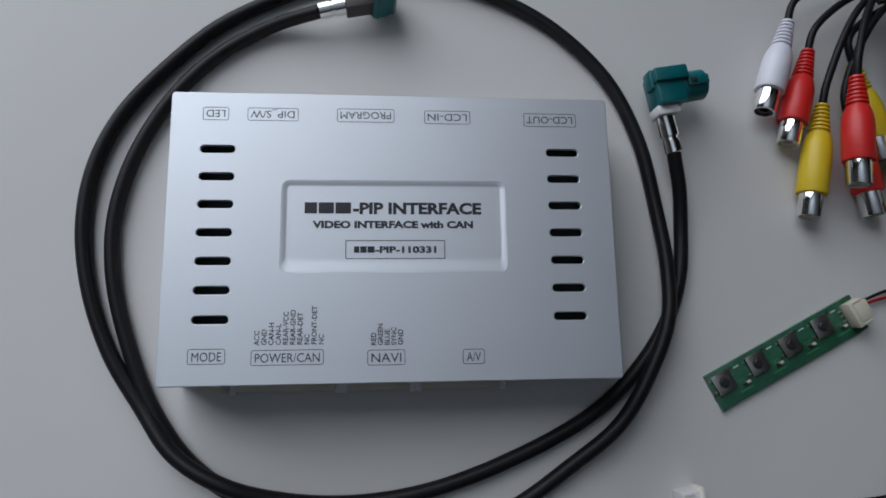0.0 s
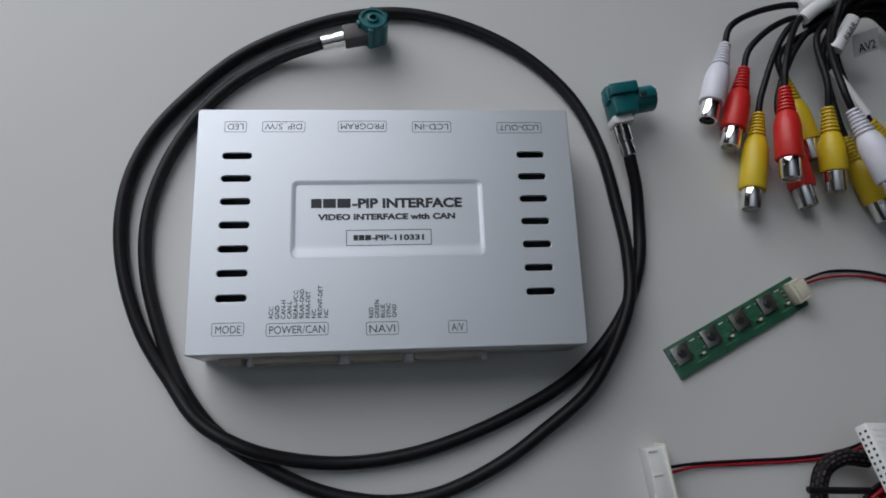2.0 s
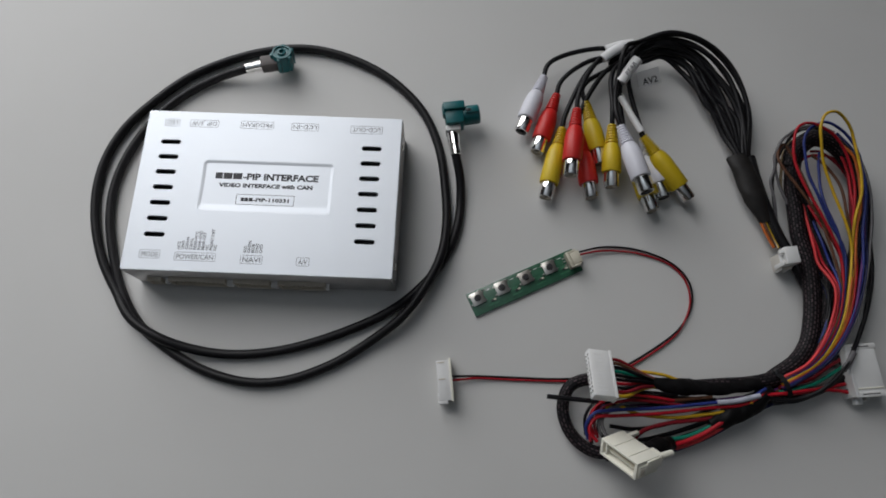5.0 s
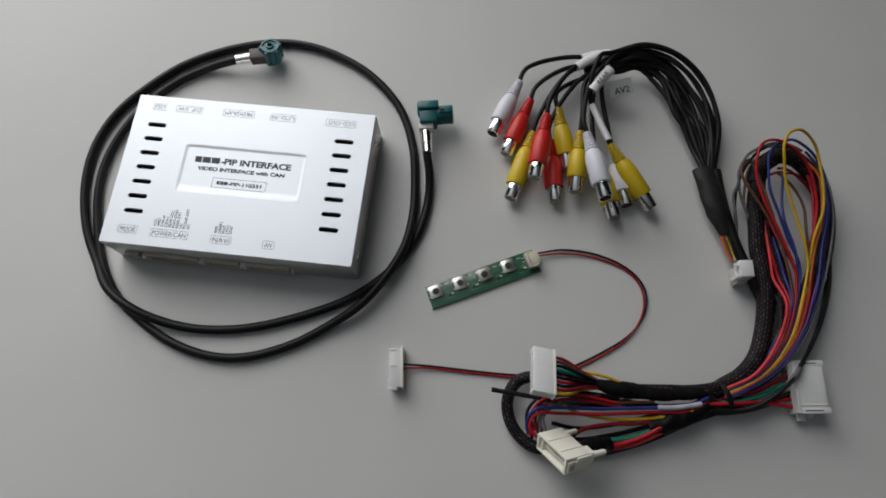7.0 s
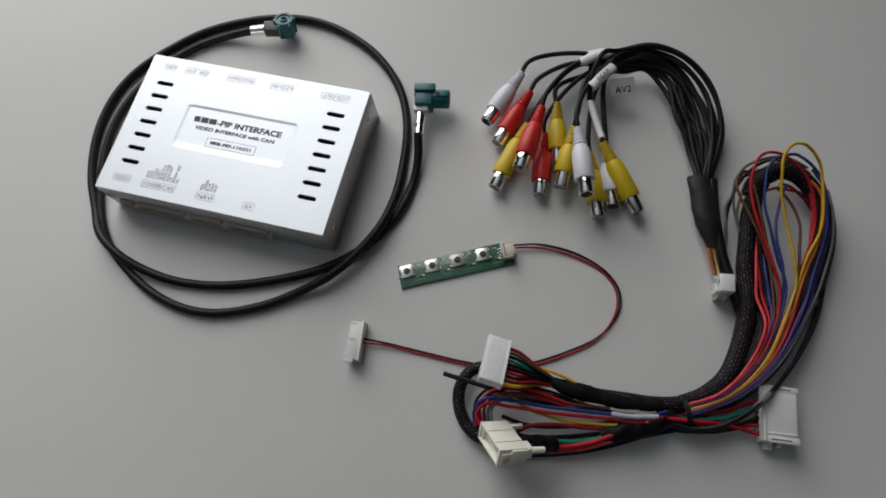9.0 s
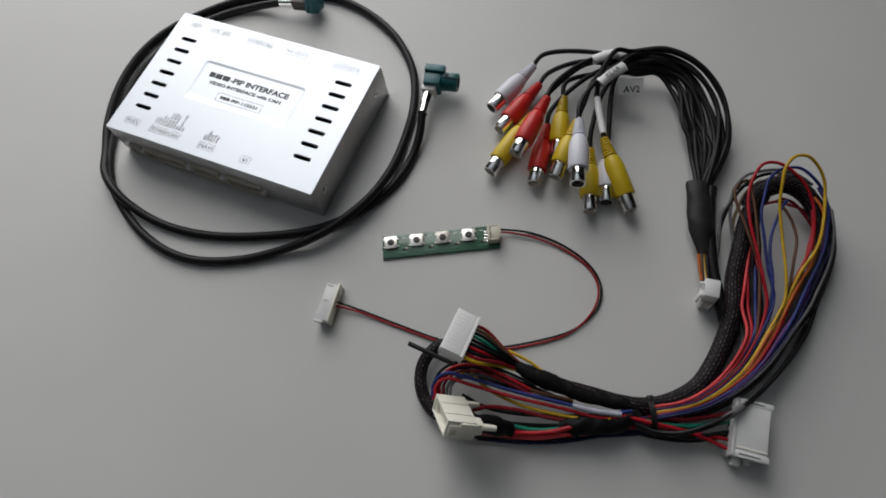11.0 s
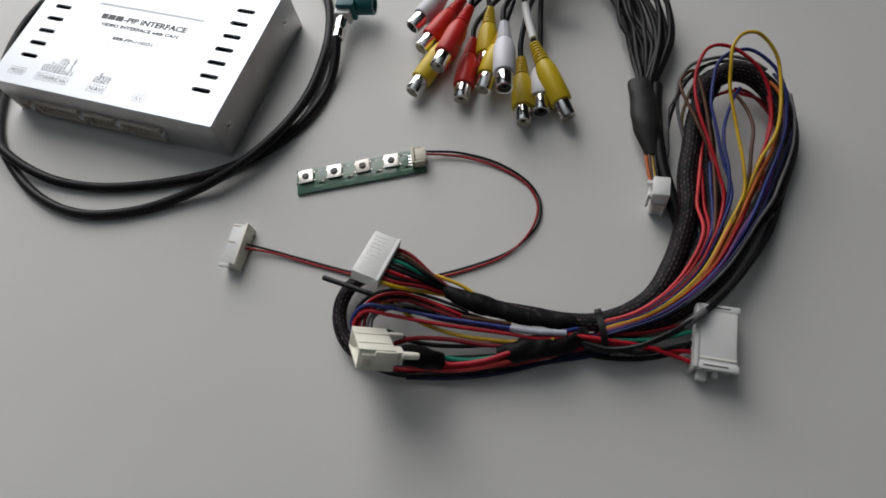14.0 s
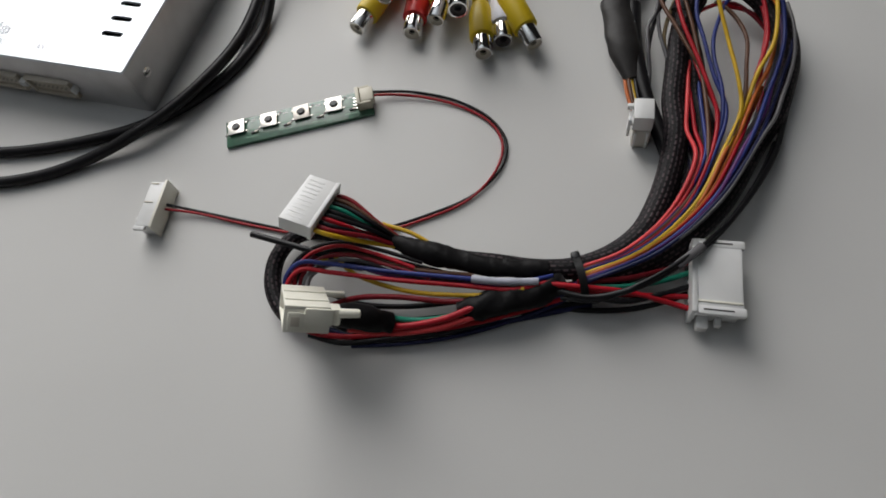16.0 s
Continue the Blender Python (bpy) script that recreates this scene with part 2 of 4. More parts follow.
def outline_frame(w, h, r, line, at, parent, mat=None):
    """A printed rounded outline."""
    bm = bmesh.new()
    m = at_mm(*at)
    o = [bm.verts.new(m @ Vector((x * MM, y * MM, 0.00002))) for x, y in round_rect(w, h, r)]
    i = [bm.verts.new(m @ Vector((x * MM, y * MM, 0.00002))) for x, y in round_rect(w - 2 * line, h - 2 * line, max(0.05, r - line))]
    for k in range(len(o)):
        j = (k + 1) % len(o)
        bm.faces.new((o[k], o[j], i[j], i[k]))
    return part("printed_outline", bm, mat or INK, parent, smooth=False)


# ---- the room, closed round the table ----
def slab(name, lo, hi, mat, label, category):
    bm = bmesh.new()
    c = [(a + b) / 2 for a, b in zip(lo, hi)]
    bmesh.ops.create_cube(bm, size=1, matrix=Matrix.Translation(c) @ Matrix.Diagonal((*[b - a for a, b in zip(lo, hi)], 1)))
    return tagged(part(name, bm, mat, smooth=False), label, category, kind="structure")


RX0, RX1, RY0, ZF, ZC = -3.2, 3.4, -3.2, -0.74, 3.2
slab("floor", (RX0, RY0, ZF - 0.1), (RX1, WALL_Y, ZF), FLOOR, "brown wooden floor under the white table", "floor")
slab("ceiling", (RX0, RY0, ZC), (RX1, WALL_Y, ZC + 0.1), CEIL, "pale blue ceiling, unseen, its blue standing in for cool reflected light", "ceiling")
# walls added out of view, dark to hold down the fill light
slab("wall_west", (RX0 - 0.1, RY0, ZF), (RX0, WALL_Y, ZC), WALL, "plain near-black wall, unseen, that keeps the fill light low", "wall")
slab("wall_east", (RX1, RY0, ZF), (RX1 + 0.1, WALL_Y, ZC), WALL, "plain near-black wall, unseen, that keeps the fill light low", "wall")
slab("wall_south", (RX0, RY0 - 0.1, ZF), (RX1, RY0, ZC), WALL, "plain near-black wall, unseen, that keeps the fill light low", "wall")
wall_n = new("wall_north")
tagged(wall_n, "near-black wall, unseen, with a wide window opening", "wall", kind="structure")
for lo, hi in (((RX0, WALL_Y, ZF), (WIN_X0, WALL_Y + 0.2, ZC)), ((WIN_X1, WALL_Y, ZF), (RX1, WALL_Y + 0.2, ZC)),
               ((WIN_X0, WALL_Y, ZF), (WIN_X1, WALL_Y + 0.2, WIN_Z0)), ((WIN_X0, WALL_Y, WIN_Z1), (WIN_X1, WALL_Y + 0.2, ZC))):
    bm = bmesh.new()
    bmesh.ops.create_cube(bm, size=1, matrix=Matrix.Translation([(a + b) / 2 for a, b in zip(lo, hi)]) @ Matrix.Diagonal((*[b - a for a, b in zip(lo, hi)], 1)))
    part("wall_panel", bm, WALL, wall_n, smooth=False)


# ---- the table ----
def table():
    t = thing("table", (100, -150, -740), "plain white laminate table top with rounded edges", "table")
    block("tabletop", (1900, 1400, 28), (0, 0, 726), TABLE, t, bevel=3)
    for sx in (-1, 1):
        for sy in (-1, 1):
            block("leg", (50, 50, 712), (sx * 880, sy * 640, 356), FRAME, t, bevel=2)
    return t


table()


# ---- the silver interface box ----
BX, BY, BZ = 142.0, 92.6, 26.2


def interface_box():
    box = thing("interface_box", (0.5, 0, 0), "satin silver metal video interface box with black slots and printing", "electronics box", turn=0.4)
    # lid plate with its slots and the opening of the pressed panel
    cu = bpy.data.curves.new("lid", "CURVE")
    cu.dimensions, cu.fill_mode, cu.extrude, cu.bevel_depth, cu.bevel_resolution = "2D", "BOTH", 0.00045, 0.00025, 2

    def ring(points):
        sp = cu.splines.new("POLY")
        sp.points.add(len(points) - 1)
        for p, (x, y) in zip(sp.points, points):
            p.co = (x * MM, y * MM, 0, 1)
        sp.use_cyclic_u = True
    ring(round_rect(BX - 0.8, BY - 0.8, 0.8, 3))
    for sx in (-55.9, 55.0):
        for k in range(7):
            y = 27.2 - 53.8 * k / 6
            ring([(sx + x, y + yy) for x, yy in round_rect(11.2, 3.0, 1.48, 6)])
    pw, ph, pcx, pcy = 70.5, 29.0, -0.2, 2.4
    ring([(pcx + x, pcy + y) for x, y in round_rect(pw + 0.8, ph + 0.8, 2.8, 6)])
    tmp = bpy.data.objects.new("lid", cu)
    scene.collection.objects.link(tmp)
    me = bpy.data.meshes.new_from_object(tmp)
    bpy.data.objects.remove(tmp)
    me.transform(Matrix.Translation((0, 0, (BZ - 0.7) * MM)))
    bm = bmesh.new()
    bm.from_mesh(me)
    bmesh.ops.remove_doubles(bm, verts=bm.verts, dist=1e-6)
    bm.to_mesh(me)
    bm.free()
    lid = as_object("lid", me, SILVER, box, "satin silver lid with ventilation slots")
    # the pressed panel: a sloping rim and a flat floor
    bm = bmesh.new()
    loops = []
    for inset, z in ((-0.25, 0.0), (0.3, -0.05), (1.0, -0.34), (1.5, -0.4), (1.8, -0.4), (2.5, -0.4)):
        loops.append([bm.verts.new(at_mm(pcx, pcy, BZ + z) @ Vector((x * MM, y * MM, 0)))
                      for x, y in [(x, y + 0.9 * max(0, inset)) for x, y in round_rect(pw - 2 * inset, ph - 3.8 * max(0, inset) - 2 * min(0, inset), max(0.6, 2.6 - inset), 6)]])
    for a, b in zip(loops, loops[1:]):
        for k in range(len(a)):
            j = (k + 1) % len(a)
            bm.faces.new((a[k], a[j], b[j], b[k]))
    bm.faces.new(loops[-1])
    part("pressed_panel", bm, SILVER, lid, "recessed name panel pressed into the lid")
    # side walls, folded down from the lid, with screws
    for sx in (-1, 1):
        side = block("side_wall", (0.9, BY - 0.5, BZ - 1.2), (sx * (BX / 2 - 0.45), 0, (BZ - 1.2) / 2), STEEL, box, bevel=0.2)
        for y in (-36, 34):
            lathe("screw", [(0, 0.7), (1.2, 0.7), (2.3, 0.25), (2.4, 0)], along((sx * BX / 2, y, 15), (sx * (BX / 2 + 1), y, 15)), CHROME, side, 14)
            block("screw_slot", (0.12, 2.4, 0.5), (sx * (BX / 2 + 0.72), y, 15), DARK, side, bevel=0)
    front = block("front_wall", (BX - 2, 0.9, BZ - 1.2), (0, -BY / 2 + 0.5, (BZ - 1.2) / 2), STEEL, box, bevel=0.2)
    block("rear_wall", (BX - 2, 0.9, BZ - 1.2), (0, BY / 2 - 0.5, (BZ - 1.2) / 2), STEEL, box, bevel=0.2)
    block("bottom_plate", (BX - 2.2, BY - 2.2, 0.9), (0, 0, 0.6), STEEL, box, bevel=0)
    # dark sheet added under the lid, giving the slots their inner shade
    block("slot_shade_sheet", (BX - 4, BY - 4, 1.6), (0, 0, 19), DARK, box, bevel=0)
    # headers along the front
    yf = -BY / 2
    for x0, x1, z0, z1 in ((-62.5, -54.5, 4.5, 12.5), (-50.5, -19.5, 4, 14), (-15.5, 4.5, 4, 14), (8.5, 34, 4, 14)):
        w, h = x1 - x0, z1 - z0
        bm = bmesh.new()
        cx, cz = (x0 + x1) / 2, (z0 + z1) / 2
        for s in (-1, 1):
            add_box(bm, (w, 2.6, 1.2), at_mm(cx, yf - 1.0, cz + s * (h / 2 - 0.6)), 0.45, 2)
            add_box(bm, (1.5, 2.4, h - 1.8), at_mm(cx + s * (w / 2 - 0.75), yf - 1.0, cz), 0.45, 2)
        add_box(bm, (w - 2, 0.8, h - 2), at_mm(cx, yf - 0.1, cz), 0)
        socket = part("header", bm, BEIGE, front, "beige nylon pin header")
        for k in range(int((w - 4) / 2.5)):
            block("pin", (0.6, 1.4, 0.6), (x0 + 3 + 2.5 * k, yf - 0.9, cz), SOLDER, socket, bevel=0)
        if w > 12:
            for s in (-1, 1):
                block("latch_post", (2.0, 3.4, 3.0), (cx + s * (w / 2 + 1.1), yf - 1.4, cz + 1), WHITE, front, bevel=0.3)
    # printing
    zt = BZ + 0.02
    for body, x0, x1, y1, y0 in (("LED", -61, -52.9, 41.2, 36.8), ("DIP_S/W", -47.1, -31.1, 41.2, 36.8), ("PROGRAM", -18.8, -0.3, 41.4, 36.8),
                                 ("LCD-IN", 9.5, 24.6, 41.2, 36.6), ("LCD-OUT", 42.5, 60.2, 40.8, 36.2)):
        cx, cy = (x0 + x1) / 2, (y0 + y1) / 2
        outline_frame(x1 - x0, y1 - y0, 0.7, 0.2, (cx, cy, zt), lid)
        lettering(body, 2.5, (cx, cy + 1.25, zt), lid, turn=180, width=x1 - x0 - 2.2)
    for body, x0, x1, y1, y0 in (("MODE", -62, -51, -35.2, -39.8), ("POWER/CAN", -43.5, -21.9, -35.8, -40.4), ("NAVI", -8.8, 2.7, -36.2, -40.9), ("A/V", 20.4, 27.2, -36.4, -41)):
        cx, cy = (x0 + x1) / 2, (y0 + y1) / 2
        outline_frame(x1 - x0, y1 - y0, 0.7, 0.2, (cx, cy, zt), lid)
        lettering(body, 2.8, (cx, cy - 1.4, zt), lid, width=x1 - x0 - 2.4)
    for k, body in enumerate(("ACC", "GND", "CAN-H", "CAN-L", "REAR-VCC", "REAR-GND", "REAR-DET", "NC", "FRONT-DET", "NC")):
        lettering(body, 1.55, (-41.2 + 2.13 * k, -34.4, zt), lid, turn=90, align="LEFT", bold=0.04, wide=1.0)
    for k, body in enumerate(("RED", "GREEN", "BLUE", "SYNC", "GND")):
        lettering(body, 1.55, (-6.2 + 2.05 * k, -34.9, zt), lid, turn=90, align="LEFT", bold=0.04, wide=1.0)
    zp = BZ - 0.4 + 0.03
    bars((3.9, 4.8, 4.9), 3.6, (-28.6, 6.5, zp), lid, 0.45)
    lettering("-PIP INTERFACE", 3.6, (6.95, 6.5, zp), lid, bold=0.22, width=41)
    lettering("VIDEO INTERFACE with CAN", 2.2, (-0.5, 1.9, zp), lid, bold=0.15, width=50.8)
    outline_frame(31.3, 6.0, 0.2, 0.25, (-0.1, -5.1, zp), lid)
    bars((1.7, 2.0, 2.2), 2.05, (-13.1, -6.1, zp), lid, 0.25)
    lettering("-PIP-110331", 2.05, (3.45, -6.1, zp), lid, bold=0.12, width=19.3)
    return box


interface_box()


# ---- the coiled video cable ----
def video_cable():
    c = thing("video_cable", (0, 0, 0), "coiled thick black video cable with teal angled plugs", "cable")
    first = [(101.5, 34, 10), (104.5, 22, 6), (105.5, 8, 2.6), (104, -8, 2.6), (98.5, -24.5, 2.6), (87.5, -41.1, 2.6), (70.5, -56.8, 2.6), (41.1, -72, 2.6), (11, -82, 2.6),
             (-15, -85, 2.8), (-36, -83, 5), (-53, -78, 7.9), (-69.4, -68.5, 6.4), (-81.6, -53.4, 3.2), (-93, -36, 2.6), (-101.5, -14, 2.6), (-105, 8, 2.6), (-103, 28, 2.6)]
    second = [(-95.5, 46.5, 2.6), (-80.7, 65.5, 2.6), (-61.9, 83, 2.6), (-34, 97.5, 2.6), (-8, 104.5, 2.6), (12, 105, 2.6), (35.5, 99, 2.6), (59.8, 86, 2.6), (80.5, 65, 2.6),
              (91.5, 41, 2.6), (96.5, 14, 2.8), (98, -6, 5), (96, -25.5, 7.8), (88.5, -43.4, 7.9), (76.5, -61.3, 7.4), (59.8, -75, 4), (40, -88, 2.6), (16, -97.5, 2.6)]
    third = [(-4, -99, 2.6), (-27, -94, 2.6), (-49, -83, 2.6), (-65.6, -71, 2.6), (-77.9, -54.6, 2.6), (-87, -34, 2.6), (-93.5, -12, 2.6), (-95, 8, 2.6), (-90.5, 30, 2.6),
             (-79.3, 52.5, 2.6), (-63.8, 70, 2.6), (-44, 82, 4), (-27, 85.5, 9)]
    tube("cable_jacket", first + second + third, 2.55, JACKET, c, sides=16, step=2.2)
    # angled plug standing up behind the box
    a = thing("angled_plug", (-22, 87, 9), "", "")
    a.parent = c
    lathe("crimp_collar", [(2.6, -5.5), (3.1, -5.2), (3.1, -1), (2.7, -0.8), (2.7, 0), (3.25, 0.2), (3.25, 4.5), (0, 4.5)], at_mm(0, 0, 0) @ along((0, 0, 0), (10, 2.5, 0.6)), CHROME, a, 20)
    block("elbow", (12.5, 7.2, 7.5), (10.2, 2.4, 0.8), GREYMETAL, a, bevel=0.5, turn=(0, 0, 12), label="dull cast metal elbow of the plug")
    plug_axis = along((16.2, 4.6, -5.5), (16.6, 7.2, 6))
    lathe("plug_housing", [(0, 0), (5.2, 0), (5.9, 0.6), (6.1, 11), (5.7, 12), (4.6, 12), (4.4, 11.2), (2.6, 11.2), (2.4, 12.2), (1.5, 12.4), (1.3, 10), (0, 10)], plug_axis, TEAL, a, 28, label="teal plastic plug housing")
    for k in range(5):
        bm = bmesh.new()
        turn_k = Matrix.Rotation(0.5 + 1.1 * k, 4, "Z")
        add_box(bm, (2.2, 2.4, 10.5), plug_axis @ turn_k @ at_mm(6.0, 0, 6.2), 0.4)
        part("key_rib", bm, TEAL, a)
    # angled plug lying beside the coil
    b = thing("angled_plug", (100.7, 40.5, 9), "", "")
    b.parent = c
    lathe("crimp_collar", [(2.6, -7), (3.2, -6.6), (3.2, -1.8), (2.75, -1.6), (2.75, -0.6), (3.5, -0.4), (3.5, 7), (0, 7)], along((0, 0, 0.5), (-1.2, 6, 0.6)), CHROME, b, 20)
    block("collar_block", (8.6, 3.6, 8), (-1.4, 9, 1), WHITE, b, bevel=0.5, turn=(0, 0, 11), label="pale square collar of the plug")
    bm = bmesh.new()
    turn = (0, 0, 10)
    add_box(bm, (10.5, 13, 11.5), at_mm(-1.2, 17, 2, *turn), 0.9)
    add_box(bm, (12.5, 5, 4), at_mm(-1.6, 21, 7.5, *turn), 0.6)
    add_box(bm, (4, 7, 6), at_mm(-6.2, 20, 3, *turn), 0.7)
    part("plug_housing", bm, TEAL, b, "teal plastic plug housing")
    lathe("plug_nose", [(0, 0), (5.4, 0), (5.6, 0.5), (5.6, 10), (5.1, 10.6), (3.9, 10.6), (3.9, 6), (0, 6)], along((3, 18, 1.6), (14, 20.2, 1.6)), TEAL, b, 24)
    block("nose_rib", (8, 3.4, 2), (9, 19.2, 7.2), TEAL, b, bevel=0.4, turn=turn)
    block("rib_slot", (2.6, 1.6, 0.6), (7, 18.8, 8.3), DARK, b, bevel=0.1, turn=turn)
    return c


video_cable()


# ---- the button board with its pair of wires ----
def button_board():
    ang = 26.5
    bd = thing("button_board", (107.2, -44.8, 0), "small green circuit board with four push buttons and thin lead", "circuit board", turn=ang, spread=SPREAD)
    board = block("board", (63.6, 13.2, 1.6), (31.8, -6.6, 0.8), PCB, bd, bevel=0.12, label="green solder mask board")
    for k in range(4):
        x = 4.8 + 14.2 * k
        sw = block("push_button", (6.7, 6.6, 1.0), (x, -4.6, 2.1), BLACKP, bd, bevel=0.25)
        block("cover_plate", (7.1, 7.0, 0.35), (x, -4.6, 2.75), PLATE if k != 2 else DULLPLATE, sw, bevel=0.15, turn=(0, 0, (1.5, -1, 2.5, -2)[k]), label="bright metal cover plate" if k != 2 else "dull metal cover plate")
        lathe("cap_ring", [(1.75, 0), (1.95, 0.12), (1.6, 0.14)], at_mm(x, -4.6, 2.92), GREYMETAL, sw, 18)
        lathe("button_cap", [(0, 0.75), (1.25, 0.75), (1.5, 0.5), (1.5, 0)], at_mm(x, -4.6, 2.9), BLACKP, sw, 18)
        for dx in (-1, 1):
            for dy in (-2.2, 2.2):
                block("lead_foot", (1.0, 0.7, 0.3), (x + dx * 3.9, -4.6 + dy, 1.8), PLATE, sw, bevel=0.08)
        for dx, dy in ((7.0, -8.8), (8.4, -8.6)):
            block("resistor", (1.6, 0.9, 0.6), (x + dx, dy, 1.95), BLACKP if dx < 8 else BEIGE, bd, bevel=0.08)
        block("trace", (5.5, 0.5, 0.05), (x + 6.8, -10.6, 1.64), COPPER, bd, bevel=0)
        block("solder_pad", (1.1, 0.9, 0.12), (x - 4.6, -7.4, 1.66), GREYMETAL, bd, bevel=0)
        block("solder_pad", (1.1, 0.9, 0.12), (x + 4.8, -1.6, 1.66), GREYMETAL, bd, bevel=0)
        for row in range(2):
            block("silk_mark", (3.2 - row, 0.32, 0.05), (x + 6.6, -7.0 - 0.8 * row, 1.64), COPPER, bd, bevel=0)
        block("silk_mark", (2.2, 0.35, 0.05), (x + 7, -2.2, 1.64), WHITE, bd, bevel=0)
    sock = thing("socket", (60.5, -6.1, 1.6), "", "")
    sock.parent = bd
    bm = bmesh.new()
    add_box(bm, (1.6, 9, 5), at_mm(-2.2, 0, 2.5), 0.2)
    add_box(bm, (6, 1.0, 4.6), at_mm(0, 4, 2.3), 0.2)
    add_box(bm, (6, 1.0, 4.6), at_mm(0, -4, 2.3), 0.2)
    add_box(bm, (6, 8, 1.0), at_mm(0, 0, 0.5), 0.1)
    part("socket_shell", bm, SOCKET, sock, "ivory nylon socket")
    block("plug_body", (5.4, 6.8, 3.6), (1.6, 0, 2.9), SOCKET, sock, bevel=0.3)
    for k in range(4):
        block("socket_pin", (2.6, 0.5, 0.3), (-3.6, -2.7 + 1.8 * k, 0.3), SOLDER, sock, bevel=0)
    inv = pose(0, 0, 0, 0, 0, -ang) @ Matrix.Translation((-0.1072, 0.0448, 0))

    def local(pts):
        return [tuple(inv @ Vector((x * MM, y * MM, z * MM)) / MM) for x, y, z in pts]
    run = [(161.5, -21, 4), (168.5, -18.5, 3), (182, -14.5, 1), (201, -15.5, 1), (218, -22, 1), (226.5, -31, 1), (228, -43, 1), (221, -57, 1), (205, -70, 1), (186, -81, 1), (171, -85.5, 1),
           (156, -87, 1), (134, -87.3, 1), (114, -87.6, 2), (101, -88.5, 4)]
    tube("wire_black", local(run), 0.58, WIRE["black"], bd, sides=8)
    off = [(x + 1.0 * math.sin(i * 0.9) - 0.6, y - 1.8 - 0.6 * math.sin(i * 1.3), z + (0.6 if i % 4 == 1 else 0)) for i, (x, y, z) in enumerate(run[1:10])]
    off += [(x, y + d, z + 0.1) for (x, y, z), d in zip(run[10:-1], (-1.3, -1.1, -1.2, -1.1))]
    tube("wire_red", local([(162.5, -23.5, 4)] + off + [(101, -90.6, 4)]), 0.56, WIRE["lead_red"], bd, sides=8)
    # end housing of the lead
    h = thing("end_connector", (0, 0, 0), "", "")
    h.parent = bd
    h.matrix_local = inv @ at_mm(98.0, -91, 0, 0, 0, 8)
    block("housing", (6.6, 20, 8.0), (-0.2, 0, 4.0), WHITE, h, bevel=0.4, label="white nylon end connector")
    block("rear_wall", (1.2, 21.5, 8.6), (3.4, 0.2, 4.3), IVORY, h, bevel=0.3)
    for y in (-10.6, -7.0):
        block("latch", (5.0, 2.0, 1.6), (-1.6, y, 7.0), WHITE, h, bevel=0.3)
    block("slot", (3.4, 0.5, 0.3), (-1.2, 0.6, 8.15), BEIGE, h, bevel=0)
    block("slot", (3.4, 0.5, 0.3), (-1.2, 9, 8.15), BEIGE, h, bevel=0)
    return bd


button_board()


# ---- the lead with the coloured phono sockets ----
def phono(colour, tail, tip, lead):
    """One phono socket: ribbed tail, moulded body, chrome sleeve with its centre hole."""
    L = (Vector(tip) - Vector(tail)).length
    e = thing("phono_socket", (0, 0, 0), "", "")
    e.parent = lead
    e["label"] = colour + " moulded phono socket with a chrome sleeve"
    m = along(tail, tip)
    rings = []
    for k in range(7):
        z = 1.6 * k
        r = 2.0 + 0.2 * k
        rings += [(r + 0.4, z), (r + 0.5, z + 0.8), (r - 0.35, z + 0.9), (r - 0.35, z + 1.55)]
    body = [(0, 0)] + rings + [(3.7, 11.4), (4.6, 13.8), (5.25, 17.5), (5.4, L - 9.2), (5.1, L - 8.6), (4.1, L - 8.6)]
    lathe("moulding", body, m, PLUG[colour], e, 22)
    lathe("chrome_sleeve", [(4.1, L - 9), (4.1, L - 0.3), (3.9, L), (3.25, L), (3.25, L - 0.8)], m, CHROME, e, 22)
    lathe("insulator", [(3.35, L - 0.9), (1.5, L - 0.9), (1.5, L - 4), (0, L - 4)], m, BEIGE if colour != "white" else GREYMETAL, e, 16)
    lathe("centre_hole", [(0, L - 2), (1.5, L - 2)], m, DARK, e, 12)
    return e


